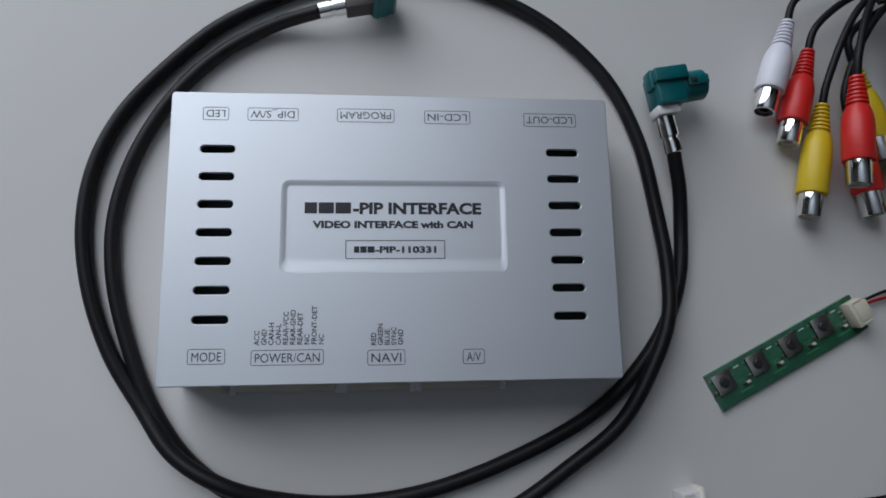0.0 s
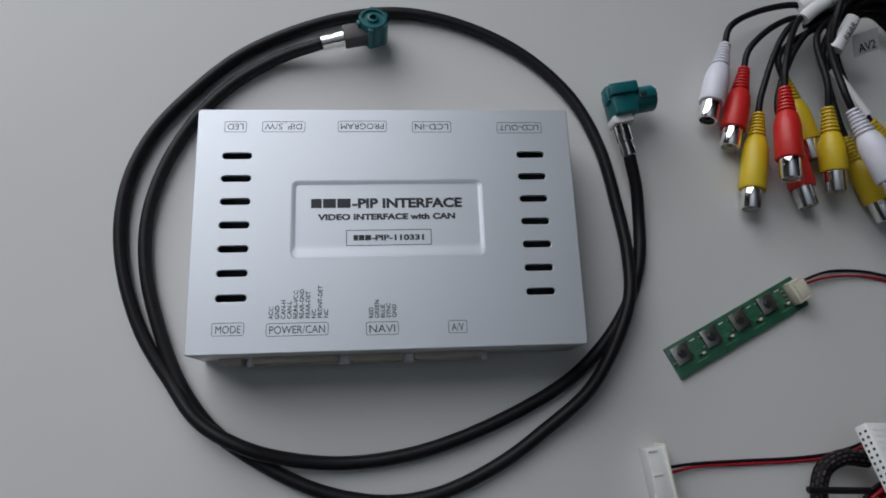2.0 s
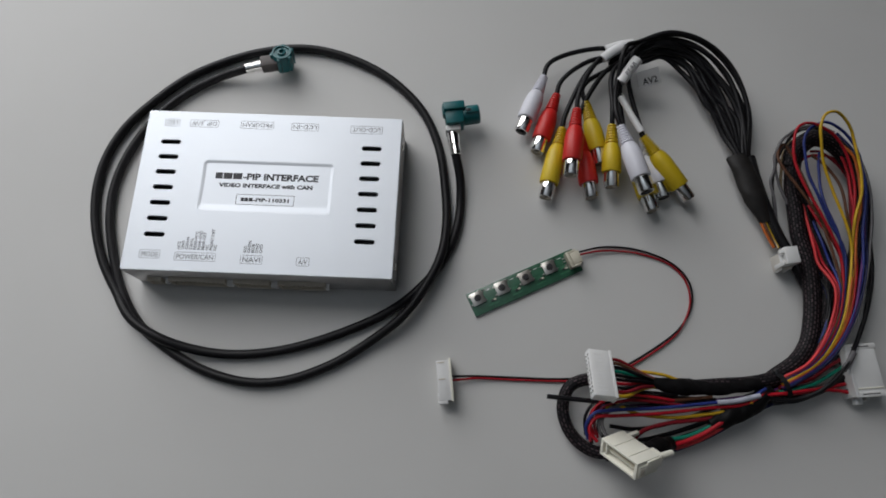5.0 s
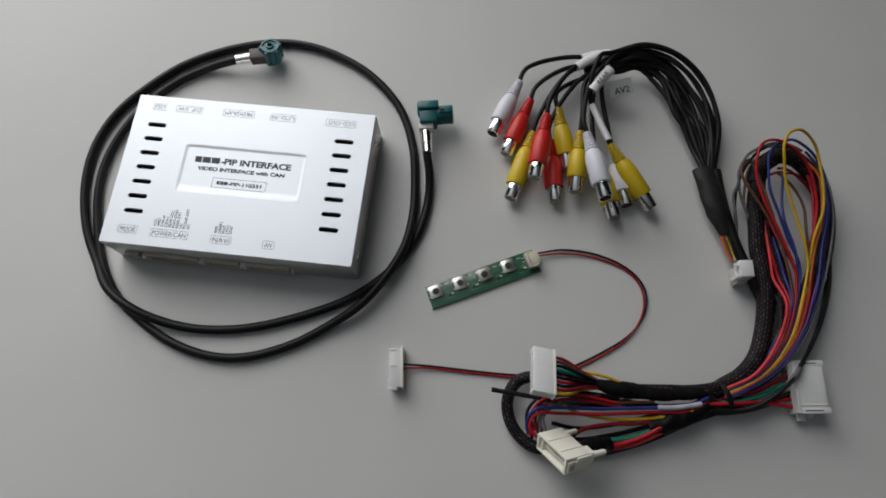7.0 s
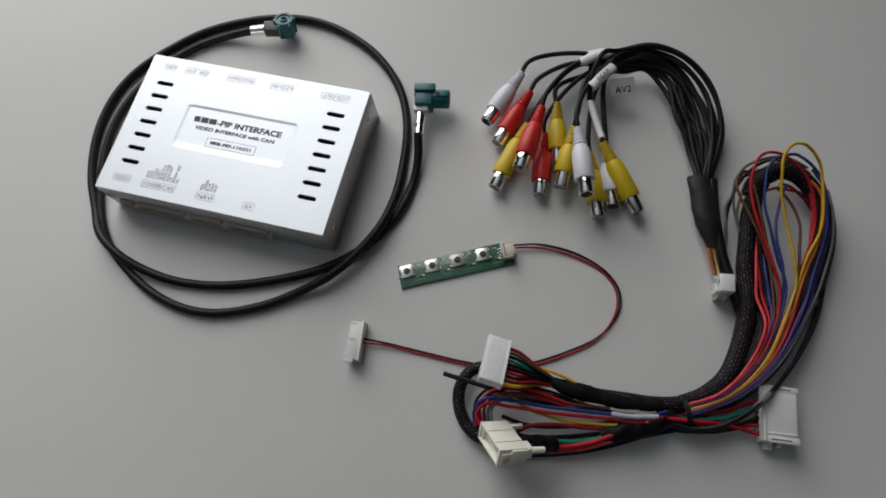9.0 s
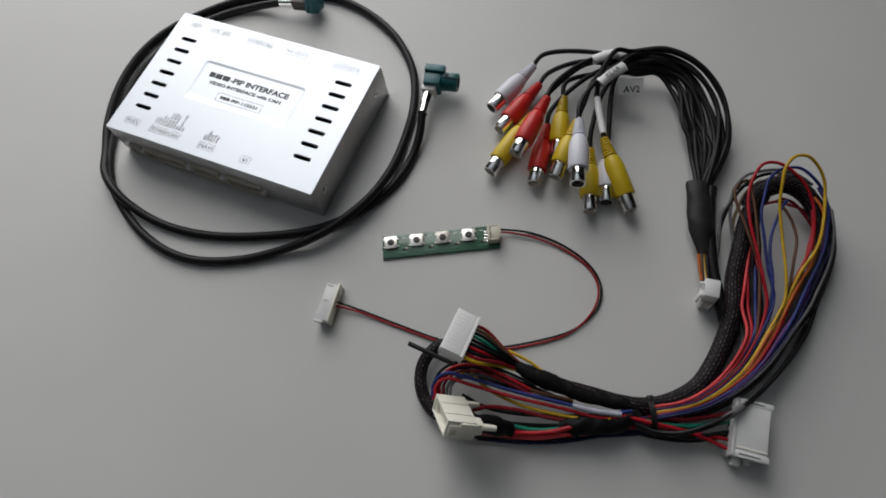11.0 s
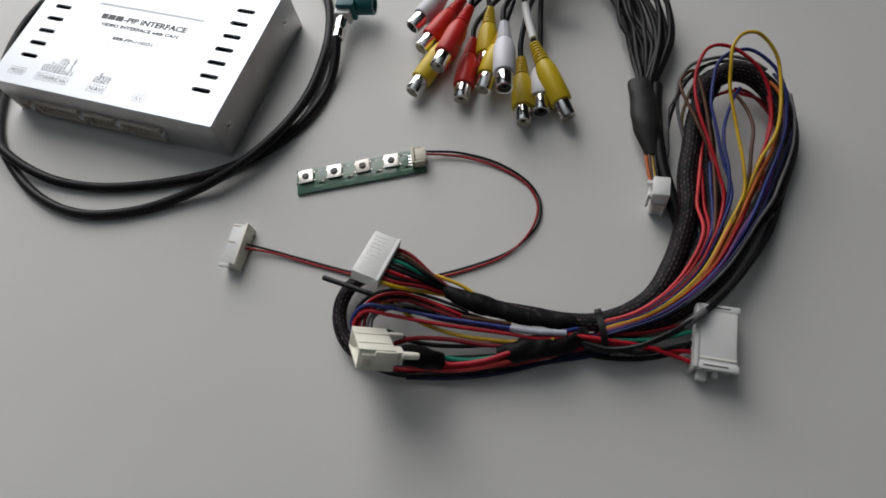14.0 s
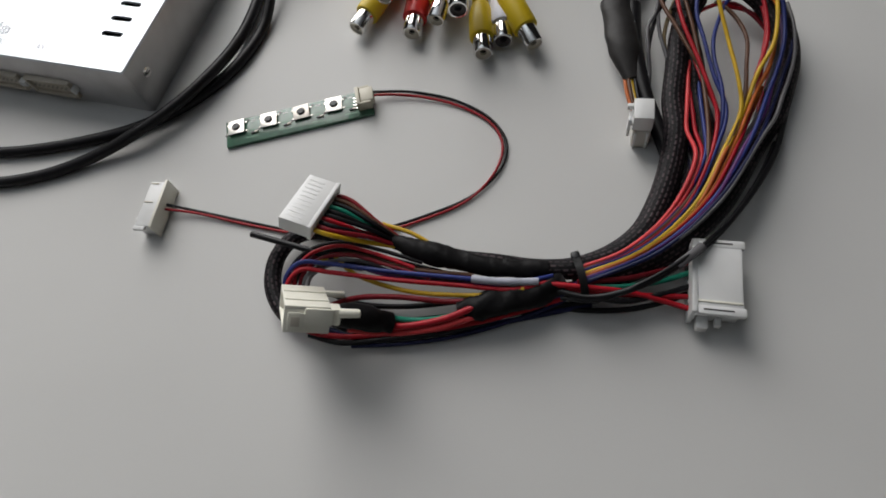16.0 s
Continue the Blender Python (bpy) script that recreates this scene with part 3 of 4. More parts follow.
def av_lead():
    lead = thing("phono_lead", (0, 0, 0), "black lead with red, white and yellow phono sockets and tags", "cable", spread=SPREAD)
    socks = [("white", (148, 86, 8), (135, 50, 7.5)), ("red", (155.5, 75, 7), (144, 38.5, 5.8)), ("yellow", (158.5, 53.5, 7), (149, 11, 5.8)),
             ("red", (165, 60, 17.5), (161, 20, 17)), ("yellow", (172, 70, 8), (180.5, 33, 6)), ("red", (169, 50, 6), (174.5, 12, 5.8)),
             ("yellow", (185, 53, 14), (184.5, 17, 10)), ("white", (187.2, 47, 24), (198.8, 8.5, 26)), ("yellow", (196.5, 43, 6), (208, 6, 5.8)),
             ("white", (204.5, 50, 6), (214.5, 14, 5.8)), ("yellow", (202, 46.5, 14.5), (228, 13.5, 6.5))]
    inner = [(204, 98, 9), (217, 101, 8), (230, 93, 8), (240, 72, 8), (249, 52, 8.5), (255, 38, 9)]
    outer = [(200, 103, 21), (217, 108.5, 23), (237, 106, 20), (254.5, 92, 15), (264, 70, 11), (262, 40, 9)]
    meet = [(180, 106, 9), (178, 98, 10), (179, 95, 12), (182, 97, 15), (186, 92, 9), (184, 90, 11), (187, 88, 14), (190, 86, 17), (193, 86, 9), (196, 88, 12), (189, 84, 20)]
    share = [0.35, 0.05, 0.2, 0.55, 0.12, 0.28, 0.42, 0.68, 0.5, 0.8, 1.0]
    for k, ((colour, tail, tip), mt, s) in enumerate(zip(socks, meet, share)):
        phono(colour, tail, tip, lead)
        d = (Vector(tail) - Vector(tip)).normalized()
        a, b = Vector(tail) - d * 2, Vector(tail) + d * 9 + Vector((0, 0, 1.5))
        path = [tuple(a), tuple(b), mt]
        if k == 10:
            path = [tuple(a), (195, 61, 15), (190.5, 71, 14), (188.5, 82, 20), (192, 97, 25)]
        rnd = random.Random(k)
        for p, q in zip(inner, outer):
            sway = 0.11 if k != 10 else 0.03
            v = Vector(p).lerp(Vector(q), max(-0.05, min(1.05, s + rnd.uniform(-sway, sway))))
            path.append((v.x + rnd.uniform(-1.2, 1.2), v.y + rnd.uniform(-1.2, 1.2), v.z + rnd.uniform(-1.2, 1.2)))
        tube("wire", path[:-1] + [(254.5 + 7 * s, 39, 8 + 2 * (k % 2)), (256 + 6 * s, 33, 8)], 1.4, JACKET, lead, sides=10)
    # a second, thinner wire beside some of them
    for s, z in ((0.1, 4.5), (0.35, 6), (0.6, 4), (0.78, 5), (0.95, 4.5)):
        path = [tuple(Vector(p).lerp(Vector(q), s) + Vector((1.5, 1.5, -2.0))) for p, q in zip(inner, outer)]
        tube("wire", [(186, 96, z + 4)] + path[:-1] + [(256 + 6 * s, 36, 8)], 1.3, JACKET, lead, sides=10)
    tube("heat_shrink", [(256, 40, 8), (257.5, 34, 8.4), (262, 20, 8.6), (267, 7, 7.2), (269, 2, 6.5)], lambda s: 6.0 + 0.5 * math.sin(math.pi * min(1, s * 1.3)) - 2.6 * max(0, s - 0.66) / 0.34,
         SHRINK, lead, sides=20, flat=0.62, rough=0.12, label="wrinkled dark heat shrink sleeve")
    tube("jacketed_branch", [(263, 40, 7), (265.5, 26, 7), (269.5, 11, 6.5), (275, -4, 5.5), (282, -18, 4.5), (289, -34, 3.5), (291, -48, 3), (286, -62, 3)], lambda s: 3.4 - 1.0 * s, JACKET, lead, sides=12)
    for k, (col, dx) in enumerate((("orange", -2.2), ("brown", -1.0), ("yellow", 0.4), ("black", 1.6), ("white", -0.3))):
        tube("wire", [(267 + dx, 8, 6 + 0.6 * (k % 2)), (270 + dx, -4, 7 + k % 2), (273 + dx * 0.9, -13, 8)], 0.75, WIRE[col], lead, sides=8)
    con = thing("small_connector", (275.5, -20.5, 0), "", "", turn=8)
    con.parent = lead
    block("housing", (7.0, 9.0, 7.6), (0.2, 1.2, 13.6), WHITE, con, bevel=0.4, label="white nylon connector")
    block("socket_half", (6.4, 8.2, 9.6), (0.4, 0.4, 4.9), CLEAR, con, bevel=0.5, label="milky nylon socket half")
    block("latch", (1.2, 2.2, 9.5), (-4.6, -2.6, 11.5), WHITE, con, bevel=0.3)
    block("latch_tip", (2.4, 1.6, 2.0), (-4.4, 3.2, 15.6), WHITE, con, bevel=0.3)
    block("latch_bridge", (1.6, 5.4, 1.2), (-3.9, -0.4, 13.0), WHITE, con, bevel=0.3)
    block("rib", (0.8, 0.9, 8.6), (-1.9, -4.0, 4.9), WHITE, con, bevel=0.2)
    block("rib", (0.8, 0.9, 8.6), (2.4, -4.0, 4.9), WHITE, con, bevel=0.2)
    # paper tags
    tube("tag_sleeve", [(201, 49, 15.2), (195.2, 60.5, 15), (190.6, 71, 14.2)], 1.9, PAPER, lead, sides=14, flat=0.9, label="white label sleeve on a wire")
    tube("tag", [(180.5, 94.5, 15.5), (186, 99, 16), (192, 102.5, 17)], 3.0, PAPER, lead, sides=12, flat=0.75, label="white wrapped label tag")
    tube("tag", [(184, 104, 10.5), (192, 107, 11), (200, 108.5, 11.5)], 3.0, PAPER, lead, sides=12, flat=0.75, label="white wrapped label tag")
    rear = tube("tag", [(189.5, 77.5, 19), (194, 84.5, 20.5), (199, 91.5, 21)], 3.1, PAPER, lead, sides=14, flat=0.7, label="white label tag printed REAR")
    xa = (Vector((199, 91.5, 21)) - Vector((189.5, 77.5, 19))).normalized()
    za = Vector((0.25, -0.1, 1)).normalized()
    ya = za.cross(xa).normalized()
    za = xa.cross(ya)
    mt = Matrix.Translation(Vector((195.4, 83.2, 23.1)) * MM) @ Matrix((xa, ya, za)).transposed().to_4x4()
    lettering("REAR", 2.7, None, rear, z_axis=mt)
    tag = thing("flag_tag", (206, 83, 16), "", "")
    tag.parent = lead
    bm = bmesh.new()
    m = at_mm(0, 0, 0, 22, 0, 20)
    rows = []
    for k in range(9):
        x = -6.8 + 1.7 * k
        rows.append([bm.verts.new(m @ Vector((x * MM, y * MM, (0.02 * (y + 6) ** 2 * 0.4 + 0.012 * x * x) * MM))) for y in (-4.6, -2.3, 0, 2.3, 4.6)])
    for a, b in zip(rows, rows[1:]):
        for k in range(4):
            bm.faces.new((a[k], b[k], b[k + 1], a[k + 1]))
    bmesh.ops.solidify(bm, geom=bm.faces[:], thickness=0.00025)
    fl = part("flag", bm, PAPER, tag, "white folded label printed AV2")
    lettering("AV2", 3.7, None, fl, z_axis=m @ at_mm(0.5, -3.4, 0.75), bold=0.05)
    return lead


av_lead()


# ---- the wiring harness ----
TWENTY = at_mm(169.0, -90.2, 24.4, -22.6, 11, -2.7)


def connector_twenty(parent):
    c = thing("twenty_way_connector", (170.5, -88.5, 18), "", "", turn=-6)
    c.parent = parent
    c.matrix_local = TWENTY
    block("housing", (11.8, 24.6, 5.4), (0, 0, 1.7), WHITE, c, bevel=0.5, label="white nylon twenty way connector")
    block("rim", (1.4, 25.2, 5.9), (5.2, 0, 1.65), WHITE, c, bevel=0.3)
    for k in range(10):
        block("contact_slot", (5.5, 0.7, 0.08), (-1.5, -9.6 + 2.13 * k, 4.435), WHITE, c, bevel=0)
        block("wire_cell", (0.3, 1.2, 1.3), (5.85, -9.6 + 2.13 * k, 2.0), BEIGE, c, bevel=0)
        for z in (0.5, 2.9):
            # flush dark blocks paint the shade of the holes
            block("contact_hole", (0.3, 0.9, 1.0), (-5.8, -9.6 + 2.13 * k, z), DARK, c, bevel=0)
    for y in (-6, 6):
        block("latch_rib", (7.5, 1.4, 0.8), (-1.2, y, -1.3), WHITE, c, bevel=0.2)
    return c


def connector_big(parent):
    c = thing("housing_connector", (0, 0, 0), "", "")
    c.parent = parent
    c.matrix_local = at_mm(181.3, -125.2, 25.6, -50.3, 25.8, 20.1)
    block("core", (5, 19.4, 6.4), (4.4, 0, 0), IVORY, c, bevel=0.2, label="ivory nylon plug housing with an open mouth")
    for s in (-1, 1):
        block("housing_plate", (14, 22.4, 1.2), (0, 0, s * 3.7), IVORY, c, bevel=0.35)
        block("end_wall", (14, 1.6, 6.6), (0, s * 10.4, 0), IVORY, c, bevel=0.3)
    block("tongue", (7, 15, 1.6), (-1.5, -0.8, -0.6), IVORY, c, bevel=0.2)
    block("inner_blade", (6.5, 14.2, 0.4), (-2.4, -0.8, 0.5), SOCKET, c, bevel=0.1)
    block("partition", (6, 1.0, 6.4), (-3.4, 8.0, 0), IVORY, c, bevel=0.2)
    block("latch", (5.2, 1.0, 5.6), (-3.2, -11.4, -0.6), IVORY, c, bevel=0.3)
    block("latch_window", (2.6, 0.3, 3.0), (-3.6, -11.95, -0.6), BEIGE, c, bevel=0.1)
    block("side_step", (8.6, 1.2, 5.2), (3.4, -11.5, 1.2), IVORY, c, bevel=0.4)
    block("side_block", (4, 6.5, 5.4), (8.2, -7.8, 1.0), IVORY, c, bevel=0.6)
    block("top_rib", (13.4, 0.7, 0.6), (0, 3.6, 4.4), IVORY, c, bevel=0.2)
    block("top_rib", (13.4, 0.7, 0.6), (0, -5.2, 4.4), IVORY, c, bevel=0.2)
    lathe("locating_pin", [(0, 0), (1.5, 0), (1.4, 5.4), (1.2, 6.4), (0, 6.8)], along((9.6, -10.0, 2.2), (16, -11.2, 2.8)), IVORY, c, 14)
    block("tab", (7, 2.2, 2.0), (10, 7.5, 3.0), IVORY, c, bevel=0.5)
    return c


def connector_twelve(parent):
    c = thing("twelve_way_connector", (304.8, -79.4, 0), "", "", turn=7)
    c.parent = parent
    block("housing", (13.8, 22.4, 11), (0.6, 0, 6), WHITE, c, bevel=0.5, label="white nylon connector with raised side rails")
    for y in (-11.6, 11.8):
        block("rail", (15.4, 3.0, 2.6), (0.7, y, 10.5), WHITE, c, bevel=0.6)
        block("rail_slot", (9, 0.5, 0.3), (0, y, 11.75), GREYMETAL, c, bevel=0)
    block("ridge", (15, 0.8, 0.6), (0, -8.8, 11.6), IVORY, c, bevel=0.2)
    block("rear_flange", (1.8, 25.8, 12), (-7.2, 0, 6.4), WHITE, c, bevel=0.5)
    block("foot", (3.6, 4.5, 4), (-4, -14, 5), WHITE, c, bevel=0.5)
    block("foot", (2, 3, 3), (1, -13.2, 5), WHITE, c, bevel=0.4)
    for k in range(6):
        block("wire_cell", (0.3, 1.6, 1.6), (-8.15, -9 + 3.4 * k, 6), DARK, c, bevel=0)
    return c


def lerp3(p, q, s):
    return tuple(a + (b - a) * s for a, b in zip(p, q))


def harness():
    h = thing("wiring_harness", (3.2, 2.8, 0), "looped wiring harness of coloured wires, black braid and white connectors", "wiring harness", spread=SPREAD)
    def wire(colour, radius, pts, sides=8):
        return tube("wire", pts, radius, WIRE[colour], h, sides=sides)
    left_in = [(287.1, -21.2, 3.9), (284.2, -7.7, 3.9), (282.2, 7.9, 4.9), (281.3, 19.5, 7.8), (281.3, 29.2, 9.7), (282.2, 38, 11.7)]
    left_out = [(298.7, -18.3, 4.9), (293.9, -4.7, 4.9), (288.1, 8.9, 5.8), (285.1, 19.5, 8.7), (283.2, 29.2, 11.7), (284.2, 38.9, 13.6)]
    right_in = [(302.6, 45.7, 11.7), (310.4, 38.9, 6.8), (315.2, 27.3, 4.9), (315.2, 13.7, 3.9), (312.3, -1.8, 3.9), (311.4, -13.5, 3.9)]
    right_out = [(307.5, 48.7, 9.7), (316.2, 40.9, 5.8), (321.1, 30.2, 3.9), (322, 15.6, 3.9), (320.1, 0.1, 3.9), (318.2, -10.6, 3.9)]
    # braided sleeves: one along the inside of the loop, one beside it, one over the top and down the outside
    tube("braided_sleeve", [(221.1, -90.2, 9.7), (234.7, -89.2, 9.7), (247.3, -88.2, 8.7), (259.9, -85.3, 8.7), (271.6, -77.6, 7.8), (279.3, -67.8, 7.8), (283.2, -55.2, 7.8), (285.1, -40.7, 7.8), (285.1, -23.2, 7.8), (282.2, -9.6, 7.8), (281.3, 5, 8.7), (280.3, 17.6, 9.7), (280.3, 27.3, 11.7), (281.3, 35.1, 13.6)],
         lambda s: 2.5 + 1.9 * min(1, 3 * s) - 0.8 * max(0, s - 0.85) / 0.15, BRAID, h, sides=20, step=1.5, flat=0.85, label="black braided sleeve")
    tube("braided_sleeve", [(261.8, -84.4, 4.9), (276.4, -73.7, 4.9), (289, -56.2, 5.8), (294.9, -34.8, 6.8), (294.9, -19.3, 5.8), (290, -3.8, 5.8), (287.1, 10.8, 6.8), (283.2, 22.4, 8.7), (282.2, 32.2, 10.7), (284.2, 38.9, 12.6)],
         4.0, BRAID, h, sides=20, step=1.5, flat=0.85, label="black braided sleeve")
    tube("braided_sleeve", [(279.3, 30.2, 11.7), (281.3, 38, 13.6), (286.1, 42.8, 14.6), (291.9, 46.7, 14.6), (299.7, 46.7, 13.6), (307.5, 42.8, 11.7), (314.3, 35.1, 9.7), (318.2, 26.3, 8.7), (320.1, 16.6, 6.8), (319.1, 4, 6.8), (317.2, -7.7, 5.8), (311.4, -23.2, 4.9), (301.7, -51.3, 5.8), (286.1, -72.7, 4.9), (263.8, -89.2, 4.9)],
         4.8, BRAID, h, sides=20, step=1.5, flat=0.85, label="black braided sleeve")
    # loops of single wires under the sleeves
    cols = ["black", "darkred", "black", "blue", "black", "brown", "red", "black", "purple", "black", "darkblue", "black", "darkred", "black"]
    rnd = random.Random(7)
    for k, col in enumerate(cols):
        s, u = rnd.random(), rnd.random()
        pts = [(250, -90 + 6 * (rnd.random() - 0.5), 8)] + [tuple(c + rnd.uniform(-1, 1) for c in p) for p in [(261.8, -86.3, 9), (276.4, -77.6, 9), (288.1, -60.1, 9), (292.9, -39.7, 9)]]
        pts += [tuple(c + rnd.uniform(-0.8, 0.8) for c in lerp3(p, q, s)) for p, q in zip(left_in, left_out)]
        pts += [(291.9 + 6 * (u - 0.5), 46.7 + 7 * (u - 0.5), 11.7 + 4 * u)]
        pts += [tuple(c + rnd.uniform(-0.8, 0.8) for c in lerp3(p, q, u)) for p, q in zip(right_in, right_out)]
        pts += [tuple(c + rnd.uniform(-1, 1) for c in p) for p in [(308.5, -29, 7), (298.7, -55.2, 7), (284.2, -75.6, 7), (263.8, -90.2, 7)]] + [(250, -97 + 6 * (rnd.random() - 0.5), 6)]
        wire(col, 0.76, [(x, y, max(1.2, z)) for x, y, z in pts])
    # the wires that stand clear of the bundle
    wire("yellow", 0.78, [(262.8, -88.2, 10.7), (280.3, -76.6, 14.6), (293.9, -57.2, 15.5), (300.7, -33.9, 16.5), (304.6, -15.4, 15.5), (302.6, -5.7, 17.5), (295.8, 13.7, 20.4), (290, 28.3, 25.2), (288.1, 37, 29.1), (287.1, 44.8, 32), (290, 51.6, 33), (294.9, 53.5, 33), (300.7, 52.5, 30.1), (306.5, 47.7, 26.2), (309.4, 40.9, 23.3), (312.3, 24.4, 20.4), (312.3, 13.7, 18.4), (308.5, 1.1, 16.5), (306.5, -10.6, 14.6), (301.7, -32.9, 16.5), (294.9, -57.2, 15.5), (281.3, -76.6, 14.6), (262.8, -88.2, 10.7)])
    wire("red", 0.78, [(261.8, -87.3, 10.7), (278.4, -76.6, 14.6), (291, -59.1, 15.5), (296.8, -36.8, 16.5), (296.8, -20.3, 17.5), (292.9, -11.5, 19.4), (287.1, 0.1, 21.4), (279.3, 15.6, 23.3), (275.4, 29.2, 24.3), (275.4, 38.9, 26.2), (277.4, 45.7, 27.2), (281.3, 48.7, 27.2), (287.1, 49.6, 26.2), (292.9, 47.7, 25.2), (299.7, 43.8, 23.3), (305.5, 37, 20.4), (308.5, 29.2, 18.4), (310.4, 18.6, 16.5), (309.4, 7.9, 15.5), (307.5, -3.8, 13.6), (301.7, -32.9, 16.5), (294.9, -57.2, 15.5), (281.3, -76.6, 14.6), (262.8, -88.2, 10.7)])
    wire("blue", 0.78, [(261.8, -87.3, 10.7), (279.3, -76.6, 14.6), (291.9, -58.1, 15.5), (297.8, -35.8, 16.5), (299.7, -17.4, 16.5), (293.9, -3.8, 17.5), (288.1, 11.8, 19.4), (284.2, 22.4, 20.4), (283.2, 34.1, 21.4), (283.2, 41.9, 22.3), (286.1, 47.7, 23.3), (291, 50.6, 24.3), (295.8, 52.5, 23.3), (301.7, 50.6, 22.3), (308.5, 45.7, 20.4), (313.3, 36, 19.4), (315.2, 28.3, 17.5), (316.2, 17.6, 16.5), (315.2, 5.9, 14.6), (313.3, -4.7, 13.6), (308.5, -29, 15.5), (298.7, -55.2, 15.5), (284.2, -75.6, 14.6), (263.8, -90.2, 10.7)])
    wire("blue", 0.78, [(261.8, -87.3, 10.7), (278.4, -76.6, 14.6), (291, -59.1, 15.5), (296.8, -36.8, 16.5), (298.7, -19.3, 16.5), (296.8, -7.7, 17.5), (292.9, 5, 17.5), (291.9, 15.6, 16.5), (292.9, 26.3, 15.5), (293.9, 33.1, 14.6), (295.8, 38.9, 13.6)])
    wire("brown", 0.78, [(291, 37, 13.6), (294.9, 33.1, 14.6), (299.7, 27.3, 14.6), (303.6, 17.6, 15.5), (304.6, 5, 15.5), (305.5, -8.6, 14.6), (301.7, -32.9, 16.5), (294.9, -57.2, 15.5), (281.3, -76.6, 14.6), (262.8, -88.2, 10.7)])
    wire("orange", 0.78, [(300.7, 47.7, 13.6), (307.5, 42.8, 15.5), (312.3, 36, 16.5), (313.3, 28.3, 16.5), (313.3, 18.6, 16.5), (312.3, 5.9, 15.5), (309.4, -4.7, 14.6), (303.6, -31.9, 15.5), (295.8, -57.2, 15.5), (281.3, -76.6, 14.6), (262.8, -89.2, 10.7)])
    wire("purple", 0.78, [(309.4, 46.7, 11.7), (314.3, 36, 12.6), (316.2, 24.4, 13.6), (316.2, 10.8, 13.6), (314.3, -0.9, 13.6), (313.3, -11.5, 12.6), (307.5, -30, 15.5), (298.7, -56.2, 15.5), (284.2, -75.6, 14.6), (262.8, -90.2, 10.7)])
    wire("red", 0.78, [(301.7, 46.7, 11.7), (307.5, 38.9, 12.6), (310.4, 27.3, 12.6), (310.4, 16.6, 12.6), (310.4, 6.9, 12.6), (309.4, -5.7, 11.7), (304.6, -31.9, 15.5), (296.8, -56.2, 15.5), (282.2, -75.6, 14.6), (262.8, -89.2, 10.7)])
    wire("red", 0.78, [(285.1, 34.1, 9.7), (288.1, 36, 10.7), (292.9, 38, 11.7), (297.8, 38.9, 9.7), (303.6, 39.9, 7.8), (313.3, 37, 4.9)])
    wire("darkred", 0.78, [(293.9, 41.9, 8.7), (298.7, 41.9, 8.7), (304.6, 38, 8.7), (311.4, 32.2, 6.8), (317.2, 23.4, 4.9)])
    wire("grey", 0.78, [(272.3, -7, 4.5), (271.5, 4, 7), (269.6, 10.8, 10.7), (267.7, 21.5, 12.6), (269.6, 27.3, 14.6), (269.6, 35.1, 17.5), (272.5, 41.9, 19.4), (277.4, 46.7, 18.4), (283.2, 50.6, 17.5), (290, 53.5, 16.5), (297.8, 53.5, 15.5), (305.5, 51.6, 13.6)])
    wire("black", 0.78, [(272.6, -9, 4.5), (271.8, 4, 6), (269.6, 11.8, 9.7), (269.6, 23.4, 11.7), (271.6, 33.1, 14.6), (275.4, 40.9, 17.5), (282.2, 48.7, 15.5), (290, 53.5, 13.6), (298.7, 54.5, 11.7), (308.5, 50.6, 9.7)])
    wire("grey", 0.78, [(280.3, 3, 7.8), (276.4, 10.8, 9.7), (272.5, 19.5, 11.7), (270.6, 26.3, 13.6), (270.6, 36, 14.6), (275.4, 39.9, 15.5), (279.3, 46.7, 15.5), (286.1, 51.6, 14.6), (294.9, 53.5, 13.6)])
    wire("brown", 0.78, [(261.8, -87.3, 10.7), (277.4, -76.6, 14.6), (290, -59.1, 15.5), (295.8, -37.8, 16.5), (274.5, 40.9, 17.5), (270.6, 36, 18.4), (269.6, 31.2, 19.4), (272.5, 24.4, 19.4), (277.4, 16.6, 19.4), (284.2, 5, 19.4), (290, -3.8, 18.4), (294.9, -14.5, 17.5)])
    wire("palebrown", 0.78, [(281.3, 5.9, 7.8), (276.4, 12.7, 8.7), (274.5, 18.6, 9.7), (274.5, 27.3, 11.7), (276.4, 38, 12.6), (281.3, 45.7, 13.6)])
    wire("pink", 0.78, [(260.9, -86.3, 10.7), (275.4, -77.6, 14.6), (287.1, -60.1, 15.5), (291.9, -39.7, 17.5), (288.1, -24.2, 11.7), (287.1, -15.4, 11.7), (286.1, -2.8, 10.7), (285.1, 8.9, 9.7)])
    wire("red", 0.78, [(261.8, -86.3, 10.7), (276.4, -76.6, 14.6), (289, -59.1, 15.5), (293.9, -38.7, 16.5), (291, -23.2, 10.7), (289, -14.5, 10.7), (286.1, -1.8, 9.7), (283.2, 9.8, 8.7)])
    wire("red", 0.78, [(261.8, -87.3, 10.7), (278.4, -76.6, 14.6), (291, -59.1, 15.5), (296.8, -36.8, 16.5), (298.7, -22.2, 14.6), (295.8, -14.5, 15.5), (291, -4.7, 14.6), (287.1, 7.9, 11.7)])
    wire("blue", 0.78, [(261.8, -87.3, 10.7), (277.4, -76.6, 14.6), (289, -59.1, 15.5), (294.9, -37.8, 16.5), (293.9, -22.2, 11.7), (291.9, -13.5, 11.7), (290, 0.1, 8.7)])
